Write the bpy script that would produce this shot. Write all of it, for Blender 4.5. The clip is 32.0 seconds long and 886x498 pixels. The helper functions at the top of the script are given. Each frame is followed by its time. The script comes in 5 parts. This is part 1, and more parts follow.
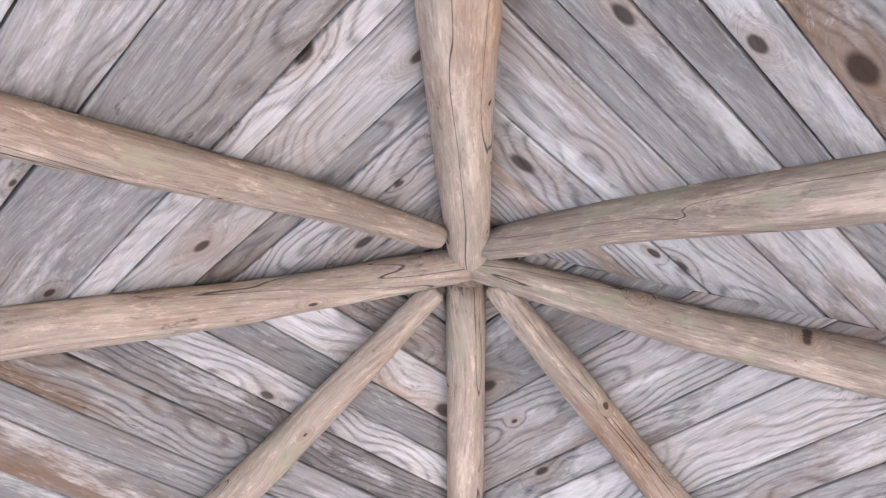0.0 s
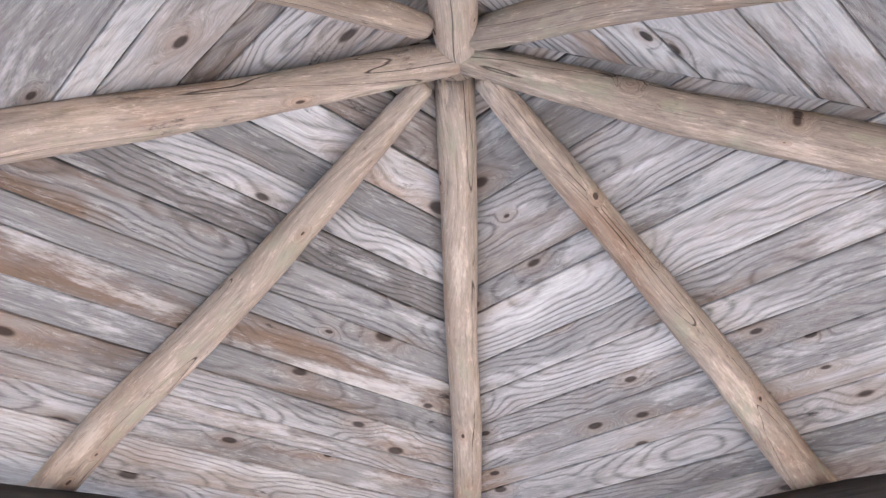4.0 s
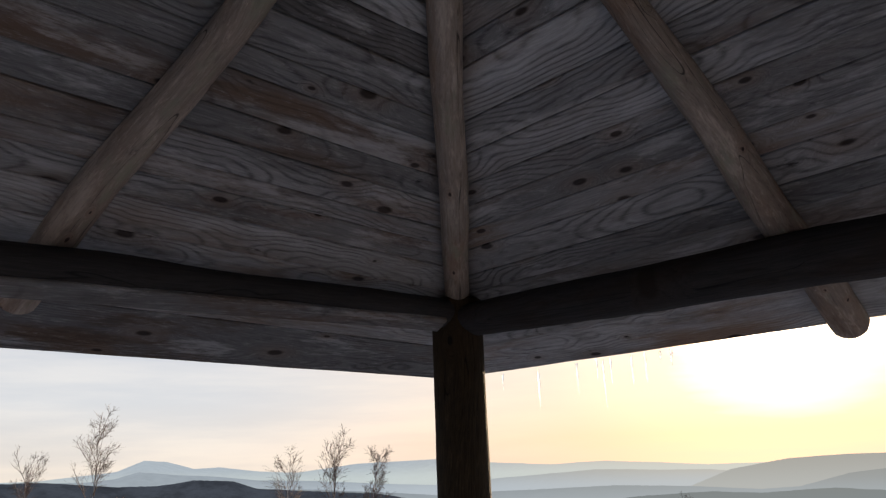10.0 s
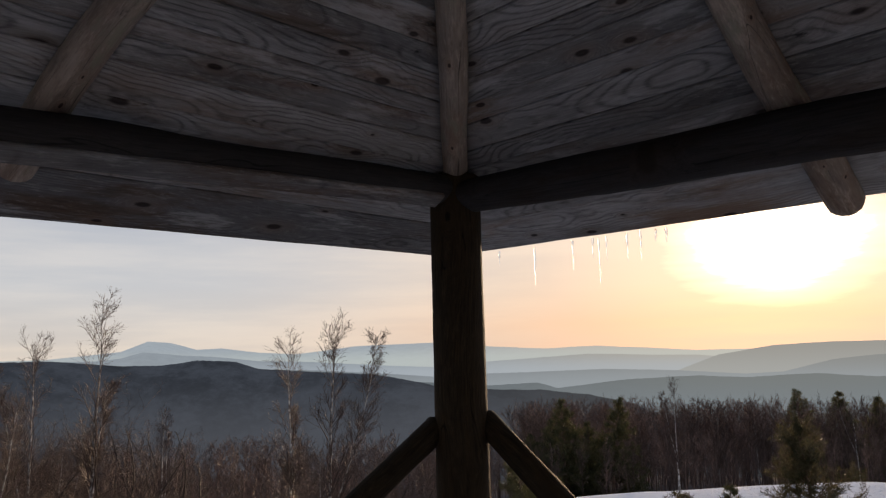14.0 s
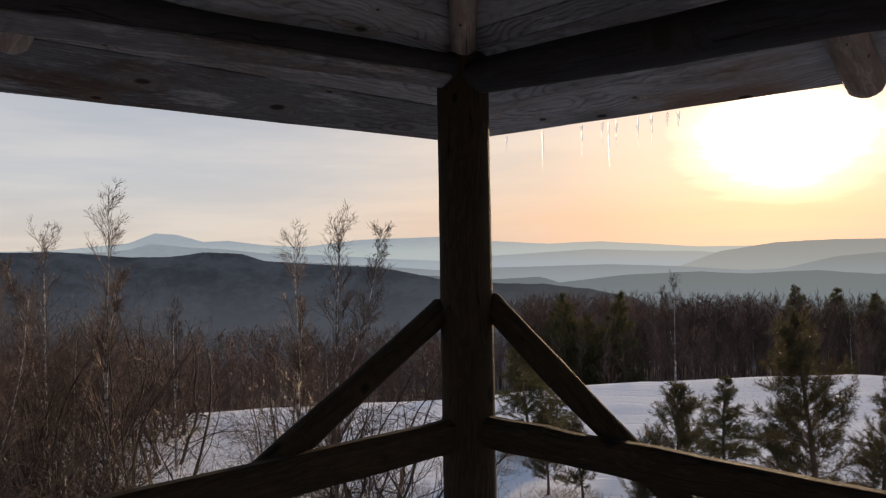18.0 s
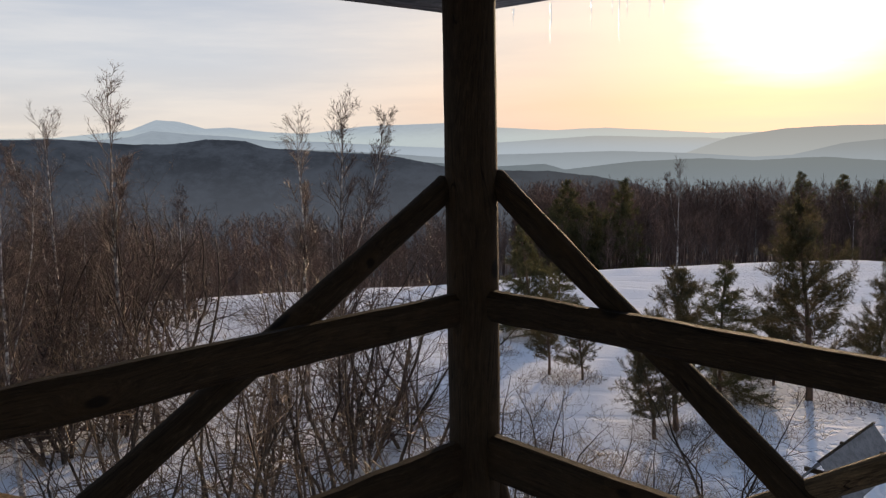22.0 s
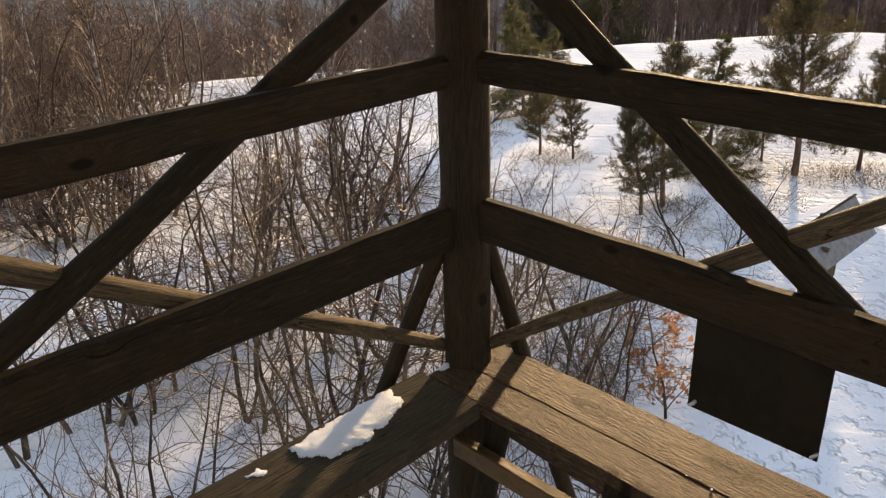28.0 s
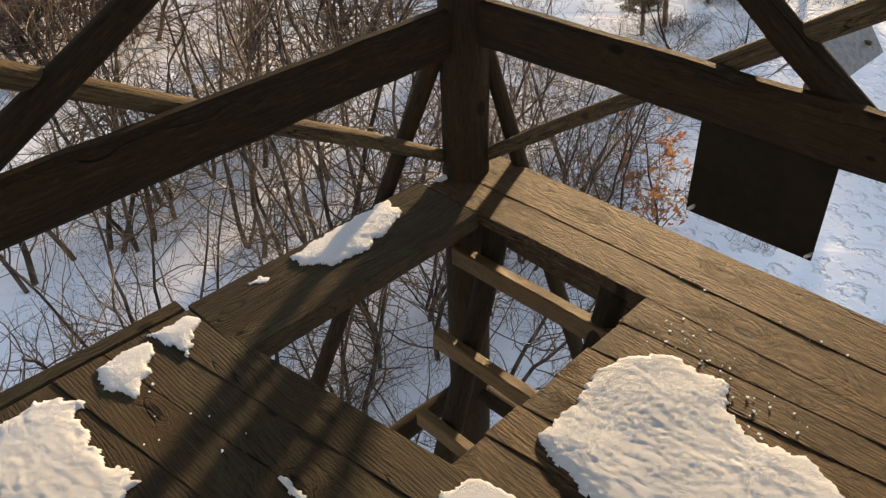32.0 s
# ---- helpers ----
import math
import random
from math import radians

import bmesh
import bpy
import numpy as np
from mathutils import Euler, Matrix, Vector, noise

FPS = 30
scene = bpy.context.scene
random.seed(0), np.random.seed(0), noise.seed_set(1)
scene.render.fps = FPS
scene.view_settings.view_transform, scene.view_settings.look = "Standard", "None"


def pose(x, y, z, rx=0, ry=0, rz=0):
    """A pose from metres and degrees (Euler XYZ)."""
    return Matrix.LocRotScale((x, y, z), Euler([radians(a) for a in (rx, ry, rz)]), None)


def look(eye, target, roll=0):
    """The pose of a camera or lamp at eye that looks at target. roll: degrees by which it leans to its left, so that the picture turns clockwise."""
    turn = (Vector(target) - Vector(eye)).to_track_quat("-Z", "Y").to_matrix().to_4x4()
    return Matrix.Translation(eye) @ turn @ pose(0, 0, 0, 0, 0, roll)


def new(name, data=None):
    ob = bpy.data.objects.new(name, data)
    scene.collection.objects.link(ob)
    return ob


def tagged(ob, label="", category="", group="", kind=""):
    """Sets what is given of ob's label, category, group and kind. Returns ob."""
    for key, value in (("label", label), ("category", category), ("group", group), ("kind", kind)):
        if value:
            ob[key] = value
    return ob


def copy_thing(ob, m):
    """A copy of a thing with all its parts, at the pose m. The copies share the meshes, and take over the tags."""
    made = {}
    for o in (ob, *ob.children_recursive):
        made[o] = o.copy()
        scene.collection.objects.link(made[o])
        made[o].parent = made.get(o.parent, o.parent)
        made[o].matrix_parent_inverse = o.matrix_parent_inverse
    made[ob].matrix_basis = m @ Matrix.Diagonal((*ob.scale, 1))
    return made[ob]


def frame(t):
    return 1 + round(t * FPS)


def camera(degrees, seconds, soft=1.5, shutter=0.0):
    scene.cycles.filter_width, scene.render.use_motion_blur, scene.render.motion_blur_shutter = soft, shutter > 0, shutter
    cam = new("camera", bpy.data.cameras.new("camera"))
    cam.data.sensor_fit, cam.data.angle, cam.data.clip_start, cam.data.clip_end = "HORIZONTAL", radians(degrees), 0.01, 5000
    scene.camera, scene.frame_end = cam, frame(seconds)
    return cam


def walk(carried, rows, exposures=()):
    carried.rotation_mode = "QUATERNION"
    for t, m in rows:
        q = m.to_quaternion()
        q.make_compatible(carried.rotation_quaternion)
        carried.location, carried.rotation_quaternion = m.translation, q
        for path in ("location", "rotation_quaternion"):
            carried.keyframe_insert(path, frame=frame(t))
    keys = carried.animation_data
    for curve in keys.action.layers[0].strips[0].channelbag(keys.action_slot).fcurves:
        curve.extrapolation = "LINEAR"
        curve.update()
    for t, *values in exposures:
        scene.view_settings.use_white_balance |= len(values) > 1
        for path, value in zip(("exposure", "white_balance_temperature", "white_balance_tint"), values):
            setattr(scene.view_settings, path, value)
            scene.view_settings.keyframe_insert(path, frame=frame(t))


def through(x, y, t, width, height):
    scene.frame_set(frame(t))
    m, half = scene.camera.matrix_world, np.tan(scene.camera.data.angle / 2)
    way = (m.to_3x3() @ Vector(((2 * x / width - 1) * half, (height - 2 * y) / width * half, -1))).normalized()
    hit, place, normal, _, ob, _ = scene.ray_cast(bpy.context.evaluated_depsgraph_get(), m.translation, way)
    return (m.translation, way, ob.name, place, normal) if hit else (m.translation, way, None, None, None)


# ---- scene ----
cam = camera(59.3, 32.0, 1.3)
walk(cam, [
    (0, pose(-0.0256, -0.9748, 1.7661, 135.712, -0.494, 0.645)),
    (0.5, pose(-0.0228, -0.9736, 1.7614, 133.937, -0.337, 0.970)),
    (1, pose(-0.0210, -0.9698, 1.7574, 132.148, -0.118, 1.154)),
    (1.5, pose(-0.0190, -0.9650, 1.7528, 130.456, 0.042, 1.430)),
    (2, pose(-0.0188, -0.9617, 1.7484, 128.788, 0.159, 1.672)),
    (2.5, pose(-0.0197, -0.9594, 1.7439, 127.245, 0.384, 1.801)),
    (3, pose(-0.0185, -0.9566, 1.7387, 125.748, 0.545, 1.791)),
    (3.5, pose(-0.0165, -0.9531, 1.7350, 124.087, 0.810, 1.740)),
    (5.5, pose(-0.0121, -0.9420, 1.7192, 118.247, 1.520, 1.417)),
    (6, pose(-0.0135, -0.9401, 1.7146, 116.865, 1.657, 1.422)),
    (6.5, pose(-0.0145, -0.9385, 1.7089, 115.514, 1.851, 1.385)),
    (7, pose(-0.0133, -0.9369, 1.7054, 114.111, 1.954, 1.307)),
    (7.5, pose(-0.0113, -0.9329, 1.7035, 112.800, 2.065, 1.306)),
    (8, pose(-0.0103, -0.9306, 1.7009, 111.539, 2.079, 1.286)),
    (8.5, pose(-0.0103, -0.9302, 1.6958, 110.295, 2.156, 1.308)),
    (9, pose(-0.0098, -0.9281, 1.6906, 109.041, 2.124, 1.355)),
    (9.5, pose(-0.0080, -0.9254, 1.6856, 107.817, 2.034, 1.441)),
    (10, pose(-0.0060, -0.9207, 1.6808, 106.578, 2.033, 1.331)),
    (10.5, pose(-0.0063, -0.9190, 1.6756, 105.373, 1.943, 1.071)),
    (11, pose(-0.0069, -0.9166, 1.6706, 104.299, 1.850, 1.013)),
    (11.5, pose(-0.0055, -0.9135, 1.6648, 103.230, 1.707, 1.081)),
    (12, pose(-0.0064, -0.9130, 1.6609, 102.072, 1.584, 1.093)),
    (12.5, pose(-0.0088, -0.9148, 1.6561, 101.042, 1.623, 1.081)),
    (13, pose(-0.0092, -0.9142, 1.6523, 100.111, 1.521, 1.077)),
    (13.5, pose(-0.0100, -0.9147, 1.6478, 99.206, 1.504, 1.038)),
    (14, pose(-0.0093, -0.9154, 1.6433, 98.329, 1.507, 1.011)),
    (14.5, pose(-0.0101, -0.9130, 1.6389, 97.471, 1.478, 1.041)),
    (16.5, pose(-0.0123, -0.9010, 1.6252, 93.767, 1.211, 1.228)),
    (17, pose(-0.0132, -0.8974, 1.6194, 92.706, 1.164, 1.277)),
    (17.5, pose(-0.0153, -0.8928, 1.6142, 91.620, 1.118, 1.308)),
    (18, pose(-0.0161, -0.8926, 1.6101, 90.589, 0.996, 1.301)),
    (18.5, pose(-0.0166, -0.8916, 1.6050, 89.614, 0.887, 1.275)),
    (19, pose(-0.0152, -0.8895, 1.6016, 88.720, 0.885, 1.296)),
    (19.5, pose(-0.0163, -0.8872, 1.5982, 87.796, 0.829, 1.373)),
    (20, pose(-0.0173, -0.8885, 1.5940, 86.794, 0.849, 1.511)),
    (20.5, pose(-0.0186, -0.8902, 1.5894, 85.712, 0.866, 1.630)),
    (21, pose(-0.0182, -0.8911, 1.5848, 84.585, 0.940, 1.706)),
    (21.5, pose(-0.0176, -0.8904, 1.5799, 83.453, 0.992, 1.670)),
    (22, pose(-0.0178, -0.8921, 1.5761, 82.312, 1.070, 1.609)),
    (22.5, pose(-0.0181, -0.8945, 1.5720, 81.189, 1.166, 1.527)),
    (23, pose(-0.0178, -0.8953, 1.5681, 80.127, 1.168, 1.430)),
    (23.5, pose(-0.0172, -0.8938, 1.5629, 79.066, 1.158, 1.343)),
    (24, pose(-0.0178, -0.8909, 1.5551, 77.779, 1.336, 1.243)),
    (24.5, pose(-0.0171, -0.8859, 1.5477, 76.252, 1.353, 1.170)),
    (25, pose(-0.0172, -0.8818, 1.5385, 74.664, 1.488, 1.140)),
    (25.5, pose(-0.0183, -0.8791, 1.5299, 72.910, 1.512, 1.084)),
    (27.5, pose(-0.0177, -0.8735, 1.5142, 67.764, 1.770, 0.821)),
    (28, pose(-0.0165, -0.8707, 1.5091, 66.437, 1.795, 0.729)),
    (28.5, pose(-0.0154, -0.8676, 1.5014, 65.077, 1.926, 0.592)),
    (29, pose(-0.0182, -0.8654, 1.4945, 63.603, 2.020, 0.493)),
    (29.5, pose(-0.0193, -0.8635, 1.4857, 62.079, 2.128, 0.389)),
    (30, pose(-0.0203, -0.8655, 1.4766, 60.598, 2.108, 0.436)),
    (30.5, pose(-0.0209, -0.8682, 1.4670, 59.023, 2.197, 0.260)),
    (31, pose(-0.0226, -0.8701, 1.4558, 57.317, 2.114, 0.108)),
    (31.5, pose(-0.0254, -0.8690, 1.4446, 55.547, 2.013, 0.129)),
    (32, pose(-0.0290, -0.8704, 1.4352, 53.899, 2.050, 0.142)),
], exposures=[
(0.0, 4.2, 7500, 13), (3.5, 4.15, 7450, 12), (6.0, 3.65, 7350, 10), (7.0, 3.2, 7300, 10), (8.0, 2.5, 7300, 10), (9.0, 0.95, 7150, 11), (10.0, 0.4, 7000, 12), (12.0, 0.1, 7050, 13), (20.0, 0.05, 6950, 13), (22.0, 0.25, 6800, 12), (24.0, 0.95, 7000, 11), (25.5, 1.4, 7650, 11), (28.0, 1.4, 8000, 9), (32.0, 1.35, 7900, 8),
])

# ---- world and sun ----
SUN_AZ, SUN_EL = 22.3, 7.6          # degrees to the right of +y, and up
world = bpy.data.worlds.new("world")
scene.world = world
world.use_nodes = True
wn, wl = world.node_tree.nodes, world.node_tree.links
wn.clear()
sky = wn.new("ShaderNodeTexSky")
sky.sky_type, sky.sun_disc = "NISHITA", False
sky.sun_elevation, sky.sun_rotation = radians(SUN_EL), radians(SUN_AZ)
sky.altitude, sky.air_density, sky.dust_density, sky.ozone_density = 600, 1.3, 2.0, 1.0
back = wn.new("ShaderNodeBackground")
back.inputs["Strength"].default_value = 0.10
wout = wn.new("ShaderNodeOutputWorld")
SUN_WAY = Vector((math.sin(radians(SUN_AZ)) * math.cos(radians(SUN_EL)), math.cos(radians(SUN_AZ)) * math.cos(radians(SUN_EL)), math.sin(radians(SUN_EL))))


def sky_mix(kind, factor, a, b):
    n = wn.new("ShaderNodeMixRGB")
    n.blend_type = kind
    for socket, v in zip(n.inputs, (factor, a, b)):
        if isinstance(v, bpy.types.NodeSocket):
            wl.new(v, socket)
        else:
            socket.default_value = v
    return n.outputs[0]


def sky_range(v, lo, hi, to_lo, to_hi):
    n = wn.new("ShaderNodeMapRange")
    n.interpolation_type = "SMOOTHSTEP"
    wl.new(v, n.inputs[0])
    for k, x in zip((1, 2, 3, 4), (lo, hi, to_lo, to_hi)):
        n.inputs[k].default_value = x
    return n.outputs[0]


def sky_ramp(v, stops):
    n = wn.new("ShaderNodeValToRGB")
    el = n.color_ramp.elements
    while len(el) < len(stops):
        el.new(0.5)
    for e, (at_place, tone) in zip(el, stops):
        e.position, e.color = at_place, (*tone, 1)
    wl.new(v, n.inputs[0])
    return n.outputs[0]


def sun_distance(squash):
    """How far a direction lies from the sun, measured wider upwards than sideways."""
    away = wn.new("ShaderNodeVectorMath")
    away.operation = "SUBTRACT"
    wl.new(way, away.inputs[0])
    away.inputs[1].default_value = SUN_WAY
    flat = wn.new("ShaderNodeVectorMath")
    flat.operation = "MULTIPLY"
    wl.new(away.outputs[0], flat.inputs[0])
    flat.inputs[1].default_value = (1, 1, squash)
    size = wn.new("ShaderNodeVectorMath")
    size.operation = "LENGTH"
    wl.new(flat.outputs[0], size.inputs[0])
    return size.outputs["Value"]


way = wn.new("ShaderNodeTexCoord").outputs["Generated"]
spread = wn.new("ShaderNodeMapping")         # thin high cloud, in streaks
spread.inputs["Scale"].default_value, spread.inputs["Rotation"].default_value = (1.0, 1.0, 9.0), (radians(4), radians(-5), 0)
wl.new(way, spread.inputs[0])
cloud = wn.new("ShaderNodeTexNoise")
cloud.inputs["Scale"].default_value, cloud.inputs["Detail"].default_value, cloud.inputs["Roughness"].default_value = 2.1, 7.0, 0.6
wl.new(spread.outputs[0], cloud.inputs["Vector"])
height = wn.new("ShaderNodeSeparateXYZ")
wl.new(way, height.inputs[0])
# haze: rosy at the horizon, blue overhead, and warm round the low sun
cool = sky_ramp(height.outputs[2], ((0.0, (0.70, 0.66, 0.60)), (0.10, (0.585, 0.63, 0.68)), (0.30, (0.36, 0.435, 0.56)), (0.8, (0.15, 0.22, 0.37))))
warm_air = sky_ramp(height.outputs[2], ((0.0, (0.66, 0.575, 0.49)), (0.045, (0.82, 0.605, 0.44)), (0.09, (0.84, 0.70, 0.56)), (0.16, (0.84, 0.755, 0.66)), (0.45, (0.38, 0.44, 0.53))))
tones = sky_mix("MIX", sky_range(sun_distance(0.6), 0.72, 0.14, 0.0, 0.92), cool, warm_air)
streaks = sky_mix("MIX", sky_range(cloud.outputs[0], 0.36, 0.66, 0.0, 1.0), (8.9, 9.2, 9.6, 1), (10.9, 10.5, 10.1, 1))
tones = sky_mix("MULTIPLY", 1.0, tones, streaks)
reddened = sky_mix("MULTIPLY", 1.0, sky.outputs[0], (1.0, 0.80, 0.86, 1))
veil = sky_mix("MIX", sky_range(cloud.outputs[0], 0.3, 0.7, 0.90, 0.97), reddened, tones)
# the glare of the sun in the haze, frayed by the streaks
shift = wn.new("ShaderNodeMath")
shift.operation = "MULTIPLY_ADD"
wl.new(cloud.outputs[0], shift.inputs[0])
shift.inputs[1].default_value = 0.34
near_sun = wn.new("ShaderNodeMath")
near_sun.operation = "MULTIPLY_ADD"
wl.new(sun_distance(1.8), near_sun.inputs[0])
near_sun.inputs[1].default_value, near_sun.inputs[2].default_value = 2.6, -0.17
wl.new(near_sun.outputs[0], shift.inputs[2])
glare = sky_ramp(shift.outputs[0], ((0.0, (1.0, 0.92, 0.80)), (0.18, (0.76, 0.66, 0.52)), (0.26, (0.25, 0.185, 0.115)), (0.36, (0.055, 0.031, 0.013)), (0.7, (0, 0, 0))))
glare = sky_mix("MULTIPLY", 1.0, glare, (25, 25, 25, 1))
wl.new(sky_mix("ADD", 1.0, veil, glare), back.inputs[0])
wl.new(back.outputs[0], wout.inputs[0])
sun_data = bpy.data.lights.new("sun", "SUN")
sun_data.energy, sun_data.angle, sun_data.color = 5.0, radians(2.2), (1.0, 0.75, 0.50)
sun = new("sun", sun_data)
sun.matrix_world = look(SUN_WAY * 50, (0, 0, 0))


# ---- materials ----
class Nodes:
    """Short hand for a material's node tree."""

    def __init__(self, name):
        self.m = bpy.data.materials.new(name)
        self.m.use_nodes = True
        self.t = self.m.node_tree
        self.t.nodes.clear()
        self.out = self.t.nodes.new("ShaderNodeOutputMaterial")

    def add(self, kind, **sets):
        n = self.t.nodes.new(kind)
        for k, v in sets.items():
            if k == "op":
                n.operation = v
            elif k == "clamp":
                n.use_clamp = v
            elif k == "dims":
                n.voronoi_dimensions = v
            elif k == "feature":
                n.feature = v
        return n

    def feed(self, sock, v):
        if isinstance(v, bpy.types.NodeSocket):
            self.t.links.new(v, sock)
        else:
            sock.default_value = v

    def math(self, op, a, b=0.0, c=0.0, clamp=False):
        n = self.add("ShaderNodeMath", op=op, clamp=clamp)
        self.feed(n.inputs[0], a), self.feed(n.inputs[1], b), self.feed(n.inputs[2], c)
        return n.outputs[0]

    def vmath(self, op, a, b):
        n = self.add("ShaderNodeVectorMath", op=op)
        self.feed(n.inputs[0], a), self.feed(n.inputs[1], b)
        return n.outputs[0]

    def mix(self, f, a, b):
        n = self.add("ShaderNodeMixRGB")
        self.feed(n.inputs[0], f)
        self.feed(n.inputs[1], a if isinstance(a, bpy.types.NodeSocket) else (*a, 1))
        self.feed(n.inputs[2], b if isinstance(b, bpy.types.NodeSocket) else (*b, 1))
        return n.outputs[0]

    def noise(self, vec, scale, detail=4.0, rough=0.55, dist=0.0):
        n = self.add("ShaderNodeTexNoise")
        self.feed(n.inputs["Vector"], vec)
        n.inputs["Scale"].default_value, n.inputs["Detail"].default_value = scale, detail
        n.inputs["Roughness"].default_value, n.inputs["Distortion"].default_value = rough, dist
        return n.outputs[0]

    def step(self, v, lo, hi):
        n = self.add("ShaderNodeMapRange")
        n.interpolation_type = "SMOOTHSTEP"
        self.feed(n.inputs[0], v)
        n.inputs[1].default_value, n.inputs[2].default_value = lo, hi
        return n.outputs[0]

    def place(self, world=False):
        if world:
            return self.add("ShaderNodeNewGeometry").outputs["Position"]
        return self.add("ShaderNodeTexCoord").outputs["Object"]

    def finish(self, colour, rough=0.8, bump=None, strength=0.4, dist=0.004, metal=0.0, spec=0.2):
        b = self.add("ShaderNodeBsdfPrincipled")
        self.feed(b.inputs["Base Color"], colour if isinstance(colour, bpy.types.NodeSocket) else (*colour, 1))
        self.feed(b.inputs["Roughness"], rough)
        b.inputs["Metallic"].default_value = metal
        b.inputs["Specular IOR Level"].default_value = spec
        if bump is not None:
            n = self.add("ShaderNodeBump")
            n.inputs["Strength"].default_value, n.inputs["Distance"].default_value = strength, dist
            self.feed(n.inputs["Height"], bump)
            self.t.links.new(n.outputs[0], b.inputs["Normal"])
        self.t.links.new(b.outputs[0], self.out.inputs[0])
        return self.m


def wood(name, light, dark, warm, knot, ring=1.0, knots=0.5, vary=0.5, rough=0.8, lichen=None, bump=0.5, crack=0.0, knot_grid=(3.2, 6.4, 1.0), knot_size=(0.05, 0.09), contrast=1.0, pale=0.0, fleck=0.55, mottle=0.0, tan=0.6, spec=0.07, relief=0.003, sawn=False, grime=0.0):
    """Weathered wood, grain along local x: rings that bend round knots, fine fibres, grey and warm stains."""
    k = Nodes(name)
    rnd = k.add("ShaderNodeObjectInfo").outputs["Random"]
    off = k.add("ShaderNodeCombineXYZ")
    k.feed(off.inputs[0], k.math("MULTIPLY", rnd, 37.0)), k.feed(off.inputs[1], k.math("MULTIPLY", rnd, 91.0)), k.feed(off.inputs[2], k.math("MULTIPLY", rnd, 53.0))
    p = k.vmath("ADD", k.place(), off.outputs[0])
    # knots
    vor = k.add("ShaderNodeTexVoronoi", dims="2D", feature="F1")
    wob = k.noise(p, 9.0, 2.0)
    kp = k.vmath("MULTIPLY", p, knot_grid)
    k.feed(vor.inputs["Vector"], kp)
    vor.inputs["Scale"].default_value = 1.0
    d = k.math("ADD", vor.outputs["Distance"], k.math("MULTIPLY", k.math("SUBTRACT", wob, 0.5), 0.08))
    sep = k.add("ShaderNodeSeparateColor")
    k.feed(sep.inputs[0], vor.outputs["Color"])
    has = k.math("LESS_THAN", sep.outputs[0], knots)
    size = k.math("MULTIPLY_ADD", sep.outputs[1], knot_size[1], knot_size[0])
    core = k.math("MULTIPLY", has, k.step(k.math("DIVIDE", d, size), 1.15, 0.55))
    halo = k.math("MULTIPLY", has, k.step(k.math("DIVIDE", d, size), 4.2, 0.6))
    # grain, bent by slow waves and round the knots
    slow = k.noise(k.vmath("MULTIPLY", p, (1.1, 4.0, 4.0)), 1.0, 2.0, 0.5)
    bend = k.math("MULTIPLY_ADD", slow, 0.16, k.math("MULTIPLY", halo, 0.05))
    bv = k.add("ShaderNodeCombineXYZ")
    k.feed(bv.inputs[1], bend), k.feed(bv.inputs[2], k.math("MULTIPLY", bend, 0.6))
    g = k.vmath("ADD", p, bv.outputs[0])
    gs = k.add("ShaderNodeSeparateXYZ")
    k.feed(gs.inputs[0], g)
    rings = k.math("SINE", k.math("MULTIPLY_ADD", gs.outputs[1], 320.0, k.math("MULTIPLY", k.noise(k.vmath("MULTIPLY", g, (1.5, 9, 9)), 1.0, 2.0), 34.0)))
    if sawn:
        # growth rings cut through along the board: arches in the middle, straight lines at the edges
        own = k.add("ShaderNodeSeparateXYZ")
        k.feed(own.inputs[0], k.place())
        ra, rb = k.math("FRACT", k.math("MULTIPLY", rnd, 29.3)), k.math("FRACT", k.math("MULTIPLY", rnd, 57.9))
        sway = k.noise(k.vmath("MULTIPLY", p, (1.7, 0.0, 0.0)), 1.0, 2.0, 0.5)
        dive = k.noise(k.vmath("MULTIPLY", k.vmath("ADD", p, (7.7, 3.1, 0.0)), (1.5, 0.6, 0.0)), 1.0, 3.0, 0.5)
        ripple = k.noise(k.vmath("MULTIPLY", p, (9.0, 26.0, 0.0)), 1.0, 3.0, 0.6)
        ry = k.math("ADD", k.math("MULTIPLY_ADD", k.math("SUBTRACT", ra, 0.5), 0.13, own.outputs[1]), k.math("MULTIPLY", k.math("SUBTRACT", sway, 0.5), 0.09))
        rz = k.math("MULTIPLY_ADD", dive, 0.20, k.math("MULTIPLY_ADD", rb, 0.05, -0.055))
        rr = k.math("SQRT", k.math("ADD", k.math("MULTIPLY", ry, ry), k.math("MULTIPLY", rz, rz)))
        rr = k.math("ADD", rr, k.math("MULTIPLY_ADD", ripple, 0.006, k.math("MULTIPLY", halo, 0.012)))
        rings = k.math("SINE", k.math("MULTIPLY", rr, 640.0))
    rings = k.math("SUBTRACT", 1.0, k.math("POWER", k.math("MULTIPLY_ADD", rings, 0.5, 0.5), 3.5))
    fade = k.step(k.noise(k.vmath("MULTIPLY", p, (1.3, 6, 6)), 1.0, 3.0), 0.36, 0.58)
    rings = k.math("MULTIPLY_ADD", k.math("SUBTRACT", rings, 0.65), fade, 0.6)
    fibre = k.noise(k.vmath("MULTIPLY", g, (4.0, 190.0, 190.0)), 1.0, 5.0, 0.7)
    fine = k.noise(k.vmath("MULTIPLY", g, (14.0, 480.0, 480.0)), 1.0, 3.0, 0.6)
    grain = k.math("MULTIPLY_ADD", k.math("SUBTRACT", rings, 0.5), 0.42 * ring, k.math("MULTIPLY_ADD", k.math("SUBTRACT", fibre, 0.5), 2.0 * contrast, 0.5))
